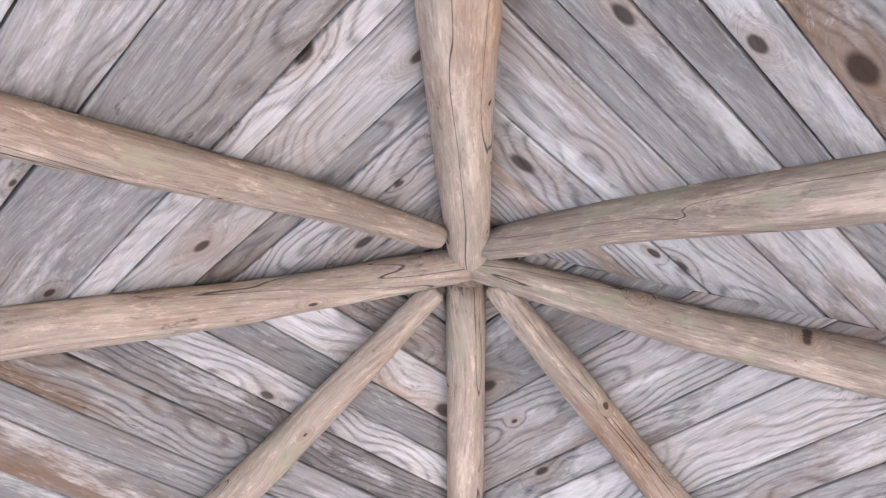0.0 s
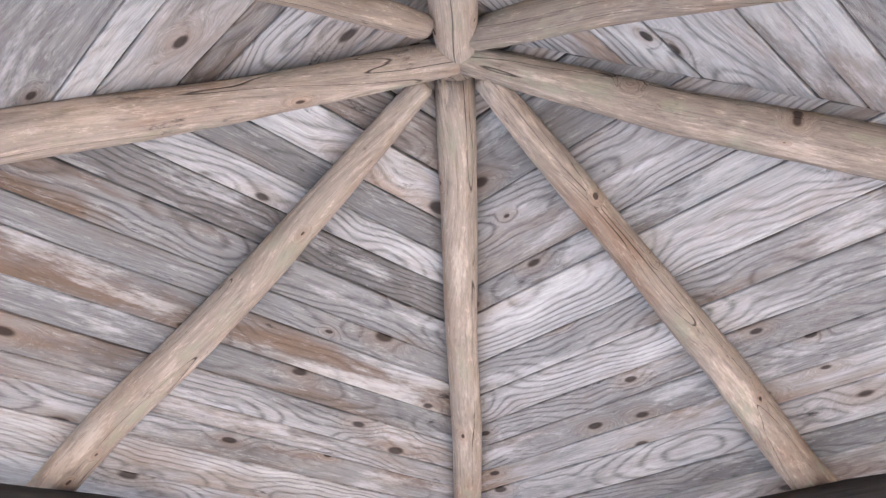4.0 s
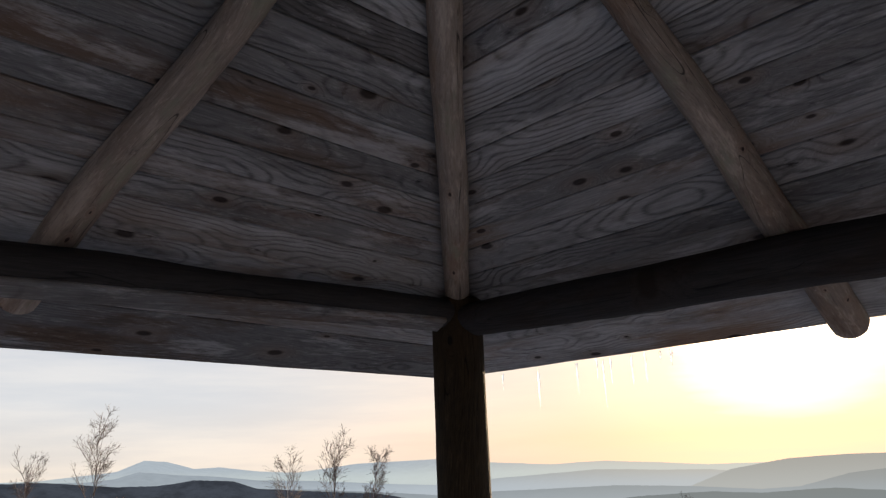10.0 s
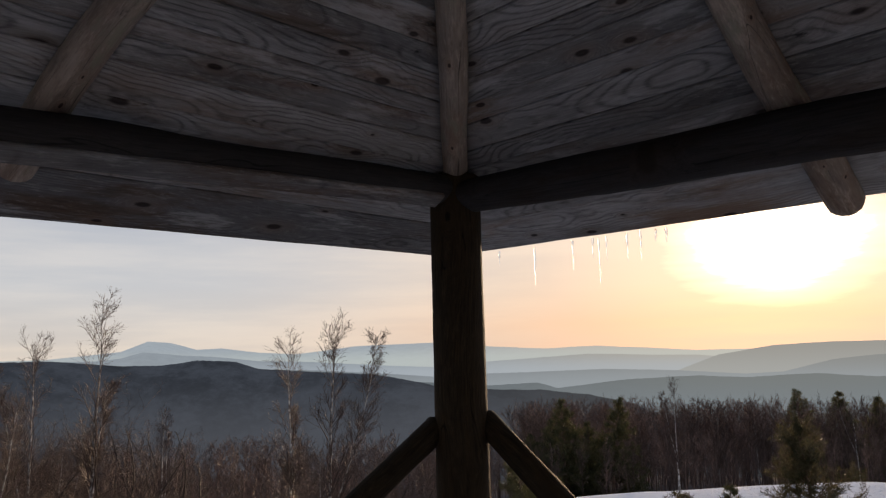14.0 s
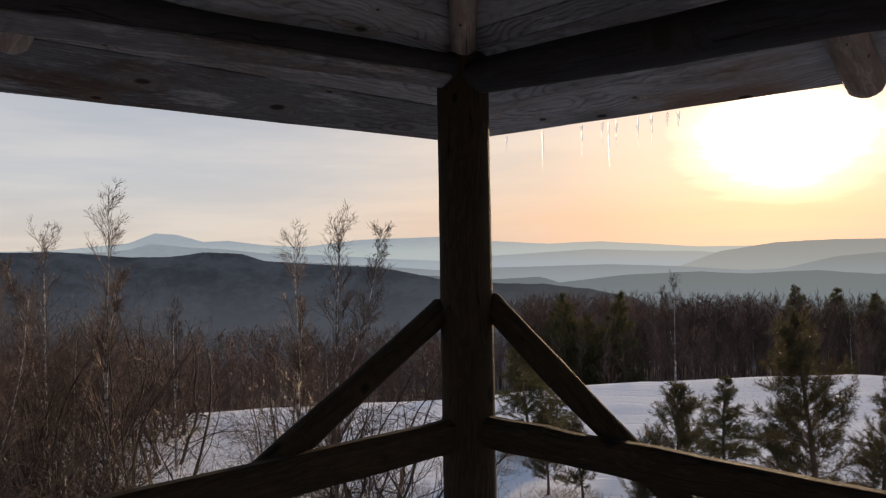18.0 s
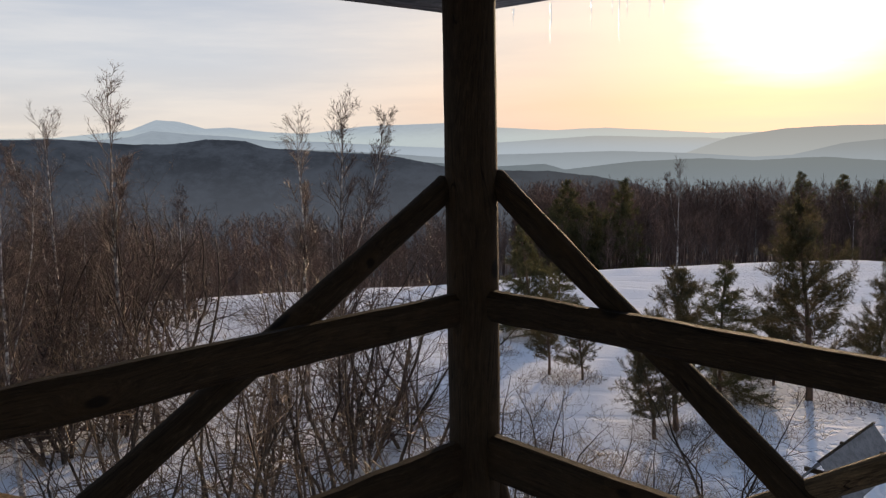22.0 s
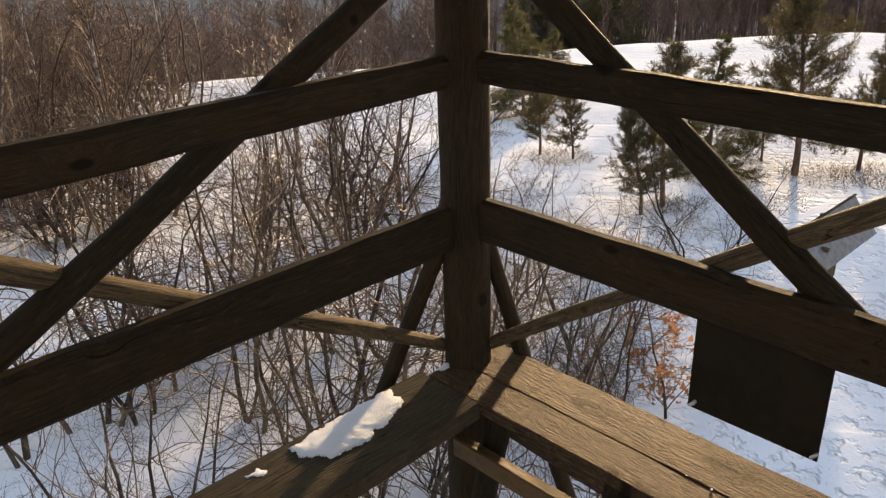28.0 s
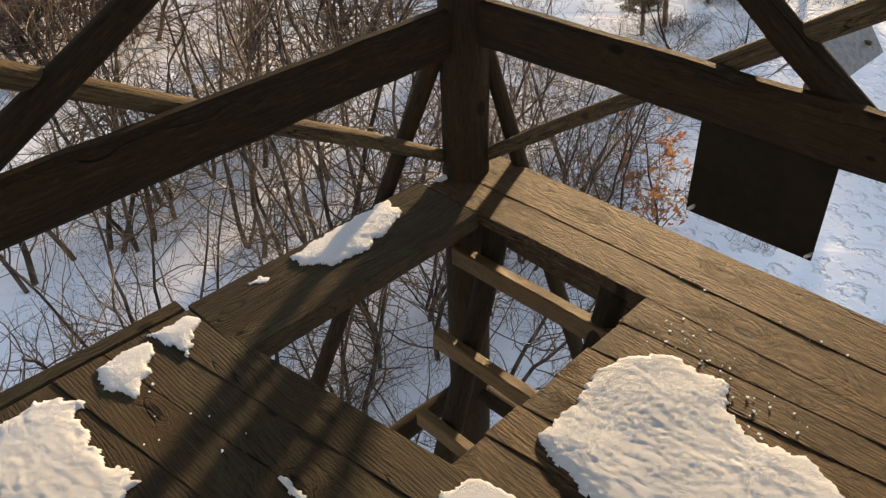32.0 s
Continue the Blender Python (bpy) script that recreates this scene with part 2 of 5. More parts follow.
    grain = k.math("MULTIPLY_ADD", k.math("SUBTRACT", fine, 0.5), 1.1 * contrast, grain, clamp=True)
    col = k.mix(grain, dark, light)
    stain = k.step(k.noise(k.vmath("MULTIPLY", p, (1.6, 7.0, 7.0)), 1.0, 5.0, 0.65), 0.45, 0.68)
    r3 = k.math("FRACT", k.math("MULTIPLY", rnd, 13.7))
    col = k.mix(k.math("MULTIPLY", stain, k.math("MULTIPLY_ADD", r3, 1.3 * tan, 0.3 * tan)), col, k.mix(grain, tuple(c * 0.6 for c in warm), warm))
    # each piece its own tone
    r2 = k.math("FRACT", k.math("MULTIPLY", rnd, 7.31))
    tone = k.math("MULTIPLY_ADD", k.math("SUBTRACT", r2, 0.5), vary, 1.0)
    tc = k.add("ShaderNodeCombineXYZ")
    for i in range(3):
        k.feed(tc.inputs[i], tone)
    vm = k.add("ShaderNodeVectorMath", op="MULTIPLY")
    k.feed(vm.inputs[0], col), k.feed(vm.inputs[1], tc.outputs[0])
    col = vm.outputs[0]
    # grime in spots
    spots = k.step(k.noise(k.vmath("MULTIPLY", p, (8, 22, 22)), 1.0, 6.0, 0.75), 0.60, 0.74)
    col = k.mix(k.math("MULTIPLY", spots, fleck), col, tuple(c * 0.45 for c in dark))
    if grime:
        gr = k.step(k.noise(k.vmath("MULTIPLY", p, (1.4, 5.0, 5.0)), 1.0, 6.0, 0.7), 0.50, 0.70)
        col = k.mix(k.math("MULTIPLY", gr, grime), col, tuple(1.5 * c for c in dark))
    if pale:
        pl = k.step(k.noise(k.vmath("MULTIPLY", p, (2.4, 11, 11)), 1.0, 6.0, 0.7), 0.52, 0.64)
        col = k.mix(k.math("MULTIPLY", pl, pale), col, k.mix(grain, light, tuple(min(0.62, c * 1.5) for c in light)))
    if mottle:
        mo = k.noise(k.vmath("MULTIPLY", g, (15, 75, 75)), 1.0, 7.0, 0.85)
        col = k.mix(k.math("MULTIPLY", k.step(mo, 0.52, 0.66), mottle), col, tuple(min(0.7, c * 1.55) for c in light))
        col = k.mix(k.math("MULTIPLY", k.step(mo, 0.46, 0.34), mottle), col, tuple(c * 0.7 for c in dark))
    if lichen:
        li = k.step(k.noise(k.vmath("MULTIPLY", p, (6, 15, 15)), 1.0, 6.0, 0.75), 0.52, 0.66)
        col = k.mix(k.math("MULTIPLY", li, 0.65), col, lichen)
    cut = 0.0
    if crack:
        line = k.noise(k.vmath("MULTIPLY", g, (0.22, 12.0, 12.0)), 1.0, 2.0, 0.5)
        cut = k.math("MULTIPLY", k.step(k.math("ABSOLUTE", k.math("SUBTRACT", line, 0.5)), 0.0035, 0.0), crack)
        col = k.mix(cut, col, tuple(c * 0.15 for c in dark))
    col = k.mix(k.math("MULTIPLY", halo, 0.35), col, warm)
    col = k.mix(k.math("MULTIPLY", core, 0.85), col, knot)
    h = k.math("SUBTRACT", k.math("MULTIPLY_ADD", rings, 0.25, grain), k.math("MULTIPLY_ADD", core, 0.5, k.math("MULTIPLY", cut, 3.0) if crack else 0.0))
    return k.finish(col, rough, h, bump, relief, spec=spec)


ceiling_wood = wood("ceiling_boards", (0.335, 0.318, 0.306), (0.032, 0.029, 0.027), (0.175, 0.118, 0.084), (0.014, 0.008, 0.006), 0.85, 0.85, 0.85, contrast=0.42, pale=0.45, knot_size=(0.03, 0.07), fleck=0.9, tan=0.75, mottle=0.22, sawn=True, grime=0.55)
rafter_wood = wood("peeled_logs", (0.355, 0.285, 0.230), (0.070, 0.050, 0.038), (0.225, 0.140, 0.095), (0.016, 0.009, 0.007), 0.12, 0.85, 0.40, 0.75, (0.20, 0.19, 0.135), 0.6, 0.8, (5.0, 12.0, 1.0), (0.022, 0.035), 0.42, 0.5, 0.95, mottle=0.38, tan=0.7, grime=0.45)
beam_wood = wood("beam_logs", (0.048, 0.043, 0.040), (0.013, 0.012, 0.0115), (0.034, 0.023, 0.017), (0.02, 0.014, 0.01), 0.4, 0.4, 0.2, 0.7, None, 0.4, 0.5, pale=0.08, contrast=0.6)
dark_wood = wood("stained_timber", (0.038, 0.027, 0.016), (0.009, 0.0065, 0.0045), (0.044, 0.027, 0.013), (0.006, 0.005, 0.004), 0.3, 0.3, 0.25, 0.8, None, 0.6, 0.7, contrast=0.8, mottle=0.6, spec=0.06)
deck_wood = wood("deck_boards", (0.128, 0.078, 0.037), (0.008, 0.006, 0.004), (0.095, 0.056, 0.023), (0.006, 0.004, 0.003), 0.4, 0.65, 0.6, 0.72, None, 1.0, 1.0, contrast=1.4, mottle=0.75, pale=0.25, fleck=0.95, relief=0.006, spec=0.10, sawn=True)
# deck wood again, darker and greener: shade on the left boards, put into the colour
shaded_deck_wood = wood("shaded_deck_boards", (0.062, 0.045, 0.026), (0.006, 0.0045, 0.003), (0.062, 0.040, 0.018), (0.006, 0.004, 0.003), 0.7, 0.5, 0.4, 0.75, (0.05, 0.052, 0.024), 0.8, 0.9, contrast=0.9, mottle=0.5, fleck=0.8, relief=0.004, spec=0.08, sawn=True)
rung_wood = wood("worn_rungs", (0.190, 0.115, 0.047), (0.034, 0.021, 0.009), (0.17, 0.098, 0.036), (0.03, 0.02, 0.015), 0.4, 0.4, 0.3, 0.6, None, 0.6, 0.6, spec=0.15)
bark_pole = wood("weathered_poles", (0.125, 0.090, 0.052), (0.018, 0.014, 0.010), (0.13, 0.085, 0.042), (0.03, 0.02, 0.015), 0.3, 0.3, 0.2, 0.75, None, 0.8, 0.9, contrast=1.2, mottle=0.75, fleck=0.95, grime=0.5)


def simple(name, a, b, scale=6.0, rough=0.8, bump=0.3, dist=0.01, metal=0.0, stretch=(1, 1, 1), world_space=False, spec=0.3):
    k = Nodes(name)
    p = k.vmath("MULTIPLY", k.place(world_space), stretch)
    f = k.noise(p, scale, 6.0, 0.65)
    f2 = k.noise(p, scale * 6.3, 4.0, 0.6)
    f = k.math("MULTIPLY_ADD", k.math("SUBTRACT", f2, 0.5), 0.6, f)
    return k.finish(k.mix(k.step(f, 0.3, 0.7), a, b), rough, f, bump, dist, metal, spec)


def snow_material(name, field=False):
    k = Nodes(name)
    p = k.place(True)
    a = k.noise(p, 0.5, 4.0, 0.5)
    b = k.noise(p, 7.0 if not field else 2.2, 5.0, 0.6)
    c = k.noise(p, 230.0 if not field else 18.0, 5.0, 0.8)
    h = k.math("MULTIPLY_ADD", b, 0.35 if field else 0.10, k.math("MULTIPLY", c, 0.07 if field else 0.7))
    col = k.mix(k.step(a, 0.3, 0.7), *(((0.75, 0.775, 0.81), (0.81, 0.82, 0.84)) if field else ((0.85, 0.87, 0.90), (0.92, 0.92, 0.93))))
    if field:
        # trodden snow on the walking side of the tower
        sp = k.add("ShaderNodeSeparateXYZ")
        k.feed(sp.inputs[0], p)
        warped = k.vmath("ADD", p, k.vmath("MULTIPLY", k.add("ShaderNodeTexNoise").outputs[1], (0.3, 0.3, 0.0)))
        pit = k.step(k.noise(k.vmath("MULTIPLY", warped, (4.4, 3.7, 1)), 1.0, 2.5, 0.5), 0.50, 0.68)
        side = k.step(k.math("MULTIPLY_ADD", sp.outputs[1], -0.25, sp.outputs[0]), 0.2, 2.2)
        path = k.math("MULTIPLY", side, k.step(k.noise(p, 0.30, 3.0), 0.30, 0.46))
        h = k.math("SUBTRACT", h, k.math("MULTIPLY", k.math("MULTIPLY", pit, path), 0.75))
        # ski and sledge tracks across the field
        tr = k.math("SINE", k.math("MULTIPLY_ADD", sp.outputs[1], 3.0, k.math("MULTIPLY", k.noise(p, 0.12, 2.0), 14.0)))
        h = k.math("SUBTRACT", h, k.math("MULTIPLY", k.step(tr, 0.82, 0.98), 0.2))
        litter = k.step(k.noise(p, 6.0, 6.0, 0.75), 0.62, 0.69)
        near = k.step(k.noise(p, 0.22, 3.0, 0.5), 0.42, 0.56)
        col = k.mix(k.math("MULTIPLY", litter, near), col, (0.14, 0.10, 0.065))
        # leaf litter under the woods
        edge = k.math("MULTIPLY_ADD", sp.outputs[0], -0.22, sp.outputs[1])
        woods_floor = k.step(k.math("MULTIPLY_ADD", k.noise(p, 0.2, 4.0), 5.0, edge), 48.0, 51.0)
        col = k.mix(k.math("MULTIPLY", woods_floor, 0.9), col, (0.085, 0.062, 0.048))
    return k.finish(col, 1.0, h, 0.9, 0.10 if field else 0.02, spec=0.0 if field else 0.05)


panel_paint = simple("panel_paint", (0.012, 0.009, 0.0055), (0.019, 0.014, 0.009), 5.0, 0.75, 0.1, 0.003, spec=0.05)
field_snow = snow_material("field_snow", True)
deck_snow = snow_material("deck_snow")


# ---- building helpers ----
def mesh(name, verts, faces, smooth=False):
    me = bpy.data.meshes.new(name)
    me.from_pydata([tuple(v) for v in verts], [], [tuple(f) for f in faces])
    if smooth:
        me.polygons.foreach_set("use_smooth", [True] * len(me.polygons))
    me.update()
    return me


def piece(name, me, mat, parent=None, m=None, label=""):
    """One mesh object, a part of parent where one is given."""
    ob = new(name, me)
    if not me.materials:
        me.materials.append(mat)
    if parent:
        ob.parent = parent
    if m is not None:
        ob.matrix_basis = m
    return tagged(ob, label)


def part(name, bm, material, parent, label=""):
    me = bpy.data.meshes.new(name)
    bm.to_mesh(me)
    bm.free()
    return piece(name, me, material, parent, None, label)


def root(name, label, category, group="", kind="", at=(0, 0, 0)):
    ob = new(name)
    ob.location = at
    return tagged(ob, label, category, group, kind)


def along(p0, p1, up=(0, 0, 1)):
    """The pose with its x axis from p0 to p1, z near up, at p0."""
    x = (Vector(p1) - Vector(p0)).normalized()
    y = Vector(up).cross(x)
    y.normalize()
    z = x.cross(y)
    m = Matrix((x, y, z)).transposed().to_4x4()
    m.translation = p0
    return m


def log_mesh(length, r0, r1, seed, sides=18, wob=0.06, bow=0.006, cut0=0.0, cut1=0.0, knots=4, taper=1.0):
    """A peeled round log along x, uneven, bowed a little, with stubs of branches as low bumps and rounded ends."""
    rng = np.random.default_rng(seed)
    n = max(6, int(length / 0.07))
    xs = np.concatenate([[0.0, 0.006], np.linspace(0.02, length - 0.02, n), [length - 0.006, length]])
    rr = (r0 + (r1 - r0) * (xs / length) ** taper) * (1 + wob * 0.5 * np.interp(xs, np.linspace(0, length, 9), rng.normal(0, 1, 9)))
    rr[0] *= 0.9
    rr[-1] *= 0.9
    cy = bow * np.interp(xs, np.linspace(0, length, 7), rng.normal(0, 1, 7))
    cz = bow * np.interp(xs, np.linspace(0, length, 7), rng.normal(0, 1, 7))
    cy -= np.interp(xs, [0, length], [cy[0], cy[-1]])
    cz -= np.interp(xs, [0, length], [cz[0], cz[-1]])
    th = np.linspace(0, 2 * np.pi, sides, endpoint=False)
    ph = rng.uniform(0, 6.28, 4)
    shape = 1 + wob * (0.5 * np.cos(2 * th + ph[0]) + 0.35 * np.cos(3 * th + ph[1]))
    rad = rr[:, None] * shape[None, :] * (1 + wob * 0.18 * rng.normal(0, 1, (len(xs), sides)))
    for _ in range(knots):
        kx, kt = rng.uniform(0.1, 0.9) * length, rng.uniform(0, 6.28)
        da = np.angle(np.exp(1j * (th - kt)))
        rad += 0.10 * r0 * np.exp(-((xs[:, None] - kx) / 0.03) ** 2 - (da[None, :] / 0.4) ** 2)
    y = cy[:, None] + rad * np.cos(th)[None, :]
    z = cz[:, None] + rad * np.sin(th)[None, :]
    x = np.repeat(xs[:, None], sides, 1)
    x[:2] += cut0 * (z[:2])
    x[-2:] += cut1 * (z[-2:])
    v = np.stack([x, y, z], -1).reshape(-1, 3).tolist()
    m = len(xs)
    f = [(i * sides + j, i * sides + (j + 1) % sides, (i + 1) * sides + (j + 1) % sides, (i + 1) * sides + j) for i in range(m - 1) for j in range(sides)]
    f.append(tuple(range(sides - 1, -1, -1)))
    f.append(tuple((m - 1) * sides + j for j in range(sides)))
    return mesh("log", v, f, True)


def log_between(name, p0, p1, r0, r1, mat, parent, seed, label="", **kw):
    L = (Vector(p1) - Vector(p0)).length
    return piece(name, log_mesh(L, r0, r1, seed, **kw), mat, parent, along(p0, p1), label)


def plank_mesh(outline, thick, seed, edge=0.003, warp=0.002):
    """A sawn board: a four-cornered outline in x, y with worn edges and a little warp; z from 0 to thick."""
    rng = np.random.default_rng(seed)
    (ax, ay), (bx, by), (cx, cy), (dx, dy) = outline
    n = max(2, int(abs(bx - ax) / 0.12))
    rows = []
    wav = warp * rng.normal(0, 1, (4, n + 1))
    for i in range(n + 1):
        t = i / n
        x0, y0 = ax + (bx - ax) * t, ay + (by - ay) * t
        x1, y1 = dx + (cx - dx) * t, dy + (cy - dy) * t
        y0 += wav[2, i] * 0.5
        y1 += wav[3, i] * 0.5
        s = edge if y1 > y0 else -edge
        zz, zw = wav[0, i] * 0.5, wav[1, i] * 0.5
        rows.append([(x0, y0, thick * 0.5 + zz), (x0, y0, edge + zz), (x0, y0 + s, zz), (x1, y1 - s, zw), (x1, y1, edge + zw), (x1, y1, thick - edge + zw), (x1, y1 - s, thick + zw), (x0, y0 + s, thick + zz), (x0, y0, thick - edge + zz)])
    v = [p for r in rows for p in r]
    f = [(i * 9 + j, i * 9 + (j + 1) % 9, (i + 1) * 9 + (j + 1) % 9, (i + 1) * 9 + j) for i in range(n) for j in range(9)]
    f.append(tuple(range(8, -1, -1)))
    f.append(tuple(n * 9 + j for j in range(9)))
    me = mesh("board", v, f)
    bm = bmesh.new()
    bm.from_mesh(me)
    bmesh.ops.recalc_face_normals(bm, faces=bm.faces)
    bm.to_mesh(me)
    bm.free()
    return me


def plank(name, p0, p1, up, width, thick, mat, parent, seed, label="", **kw):
    """A board from p0 to p1 along the middle of its lower face, with its thickness along up."""
    L = (Vector(p1) - Vector(p0)).length
    h = width / 2
    return piece(name, plank_mesh(((0, -h), (L, -h), (L, h), (0, h)), thick, seed, **kw), mat, parent, along(p0, p1, up), label)


# ---- the lookout tower: plan ----
R = 1.595                        # from the axis to a corner post
Q = math.sqrt(0.5)
APEX, FALL, LIFT = 2.727, 0.321, 0.060
GROUND = -6.0


def side_left(s, off, z):        # s metres from the front post along the left side, off outwards
    return (-s * Q - off * Q, R - s * Q + off * Q, z)


def side_right(s, off, z):
    return (s * Q + off * Q, R - s * Q + off * Q, z)


def on_deck(a, b, z=0.0):        # a along the right side, b along the left side, from the front post
    return ((a - b) * Q, R - (a + b) * Q, z)


# ---- roof ----
roof = tagged(new("roof", mesh("roofing", [(0, 0, APEX + 0.125)] + [(sx * 2.27, sy * 2.27, APEX + 0.125 - FALL * 2.27) for sx, sy in ((0, 1), (1, 0), (0, -1), (-1, 0))]
                               + [(0, 0, APEX + 0.1)] + [(sx * 2.27, sy * 2.27, APEX + 0.1 - FALL * 2.27) for sx, sy in ((0, 1), (1, 0), (0, -1), (-1, 0))],
                               [(0, 2, 1), (0, 3, 2), (0, 4, 3), (0, 1, 4), (5, 6, 7), (5, 7, 8), (5, 8, 9), (5, 9, 6), (1, 2, 7, 6), (2, 3, 8, 7), (3, 4, 9, 8), (4, 1, 6, 9)])),
              "four-sided roof of weathered grey boards on peeled log rafters", "roof", kind="structure")
roof.data.materials.append(simple("roofing_felt", (0.05, 0.05, 0.05), (0.08, 0.075, 0.07), 12.0, 0.9))
ROWS = {
    (-1, 1): (0.0, 0.10, 0.197, 0.31, 0.424, 0.511, 0.599, 0.707, 0.826, 0.914, 1.041, 1.148, 1.265, 1.344, 1.456, 1.60, 1.79, 1.984, 2.245),
    (1, 1): (0.0, 0.10, 0.191, 0.384, 0.600, 0.681, 0.846, 0.960, 1.077, 1.172, 1.282, 1.378, 1.518, 1.622, 1.80, 2.002, 2.226),
    (-1, -1): (0.0, 0.11, 0.2, 0.335, 0.43, 0.5, 0.65, 0.712, 0.925, 1.07, 1.2, 1.33, 1.48, 1.62, 1.76, 1.9, 2.05, 2.25),
    (1, -1): (0.0, 0.14, 0.285, 0.405, 0.582, 0.655, 0.745, 0.822, 0.903, 1.05, 1.17, 1.3, 1.45, 1.58, 1.72, 1.88, 2.05, 2.25),
}
tilt = math.atan(FALL / Q)
seed = 10
for (sx, sy), rows in ROWS.items():
    out = Vector((sx * Q, sy * Q, 0))
    down = Vector((out.x * math.cos(tilt), out.y * math.cos(tilt), -math.sin(tilt)))
    xa = Vector((0, 0, 1)).cross(out)
    up = xa.cross(down)
    if up.z < 0:
        xa, up = -xa, -up
    m = Matrix((xa, down, up)).transposed().to_4x4()
    for s0, s1 in zip(rows, rows[1:]):
        seed += 1
        h0, h1 = s0 * Q, s1 * Q
        y0, y1 = h0 / math.cos(tilt), h1 / math.cos(tilt)
        mid = (y0 + y1) / 2
        gap = 0.0016
        skew = (0.063, 0.080)[sx > 0] if sy > 0 and s1 == rows[-1] else 0.0
        me = plank_mesh(((-h0, y0 + gap - mid), (h0, y0 + gap - mid), (h1, y1 + skew * (sx > 0) - gap - mid), (-h1, y1 + skew * (sx < 0) - gap - mid)), 0.022, seed, 0.002, 0.0015)
        mm = m.copy()
        mm.translation = Vector((0, 0, APEX + LIFT)) + down * mid + up * random.uniform(-0.002, 0.002)
        piece("roof_board", me, ceiling_wood, roof, mm)


def rafter(p, q, r0, r1, seed, sink=0.0, name="rafter", **kw):
    """A log under the boards from p to q in plan; its underside follows the fall of the roof."""
    ends = [(x, y, APEX - FALL * (abs(x) + abs(y)) + r * 1.03 - d) for (x, y), r, d in ((p, r0, 0.0), (q, r1, sink))]
    return log_between(name, ends[0], ends[1], r0, r1, rafter_wood, roof, seed, **kw)


rafter((-0.004, 0.035), (0.0, 2.0), 0.035, 0.040, 1, cut0=-0.9, name="hip_rafter")
rafter((0.012, 0.020), (2.2, 0.115), 0.026, 0.068, 2, cut0=0.3, name="hip_rafter", taper=0.6)
rafter((-0.008, 0.022), (-2.2, -0.36), 0.030, 0.054, 3, cut0=0.3, name="hip_rafter", taper=0.6)
rafter((0.002, 0.018), (-0.085, -2.2), 0.036, 0.060, 4, cut0=0.4, name="hip_rafter", taper=0.7)
rafter((-0.058, 0.050), (-1.075, 0.907), 0.021, 0.051, 5, 0.0, taper=0.6)
rafter((0.047, 0.043), (1.055, 1.165), 0.021, 0.050, 6, 0.020, taper=0.5)
rafter((-0.050, -0.088), (-1.16, -1.112), 0.021, 0.050, 7, taper=0.8)
rafter((0.030, -0.042), (1.22, -0.886), 0.026, 0.060, 8, taper=0.6)
PZ = 2.182
corners = [(0, R), (R, 0), (0, -R), (-R, 0)]
for i, (z0, z1, r0, r1) in enumerate(((2.178, 2.092, 0.053, 0.078), (PZ, PZ, 0.057, 0.057), (PZ, PZ, 0.057, 0.057), (2.103, 2.200, 0.063, 0.049))):
    (x0, y0), (x1, y1) = corners[i], corners[(i + 1) % 4]
    log_between("wall_plate", (x0, y0, z0), (x1, y1, z1), r0, r1, beam_wood, roof, 20 + i, bow=0.008)
# added pale strip: sky reflected on the plate's hewn lower face, as colour
plank("splice_board", side_left(0.10, -0.030, 2.148), side_left(1.55, -0.030, 2.082), Vector(side_left(0, 0.5, 0.85)) - Vector(side_left(0, 0, 0)), 0.058, 0.018, ceiling_wood, roof, 29, "pale strip added for the sky's sheen on the hewn wall plate", edge=0.004)

# ---- posts ----
for i, (x, y) in enumerate(corners):
    post = tagged(new("corner_post", log_mesh(8.55, 0.090, 0.081, 30 + i, 28, 0.022, 0.008, knots=14)),
                  "dark stained round log corner post of the tower", "post", "corner posts", "structure")
    post.data.materials.append(dark_wood)
    post.matrix_basis = along((x, y, GROUND - 0.3), (x, y, 2.25), (0, 1, 0))

# ---- railings ----
for nm, side, zt, zm, sd in (("railing_left", side_left, (1.105, 1.000), (0.615, 0.455), 50), ("railing_right", side_right, (1.115, 1.020), (0.640, 0.490), 60)):
    rail = root(nm, "dark timber railing with two rails and crossed poles", "railing", kind="structure")
    up = Vector(side(0, 1, 0)) - Vector(side(0, 0, 0))
    for k, (z1, z0) in enumerate((zt, zm)):
        zc = (z0 + z1) / 2
        plank("top_rail" if k == 0 else "middle_rail", side(0.05, -0.03, zc), side(2.2, -0.03, zc - 0.012), up, z1 - z0, 0.06, dark_wood, rail, sd + k, edge=0.017, warp=0.003)
    if nm == "railing_left":
        log_between("brace", side(0.05, 0.055, 1.444), side(2.2, 0.06, 0.182), 0.042, 0.041, dark_wood, rail, sd + 3, bow=0.004, wob=0.08)
        log_between("brace", side(0.06, 0.05, 0.055), side(2.2, 0.09, 1.27), 0.026, 0.036, bark_pole, rail, sd + 4, bow=0.005, wob=0.10)
        log_between("raking_strut", side(0.07, 0.035, 0.50), side(2.2, 1.67, -6.15), 0.030, 0.055, dark_wood, rail, sd + 5)
    else:
        log_between("brace", side(0.05, 0.055, 1.464), side(2.0, 0.06, 0.004), 0.039, 0.040, dark_wood, rail, sd + 3, bow=0.004, wob=0.08)
        log_between("brace", side(0.05, 0.05, 0.055), side(2.2, 0.09, 1.53), 0.025, 0.034, bark_pole, rail, sd + 4, bow=0.005, wob=0.10)
        log_between("raking_strut", side(0.05, 0.035, 0.50), side(1.02, 1.72, -6.15), 0.029, 0.055, dark_wood, rail, sd + 5)

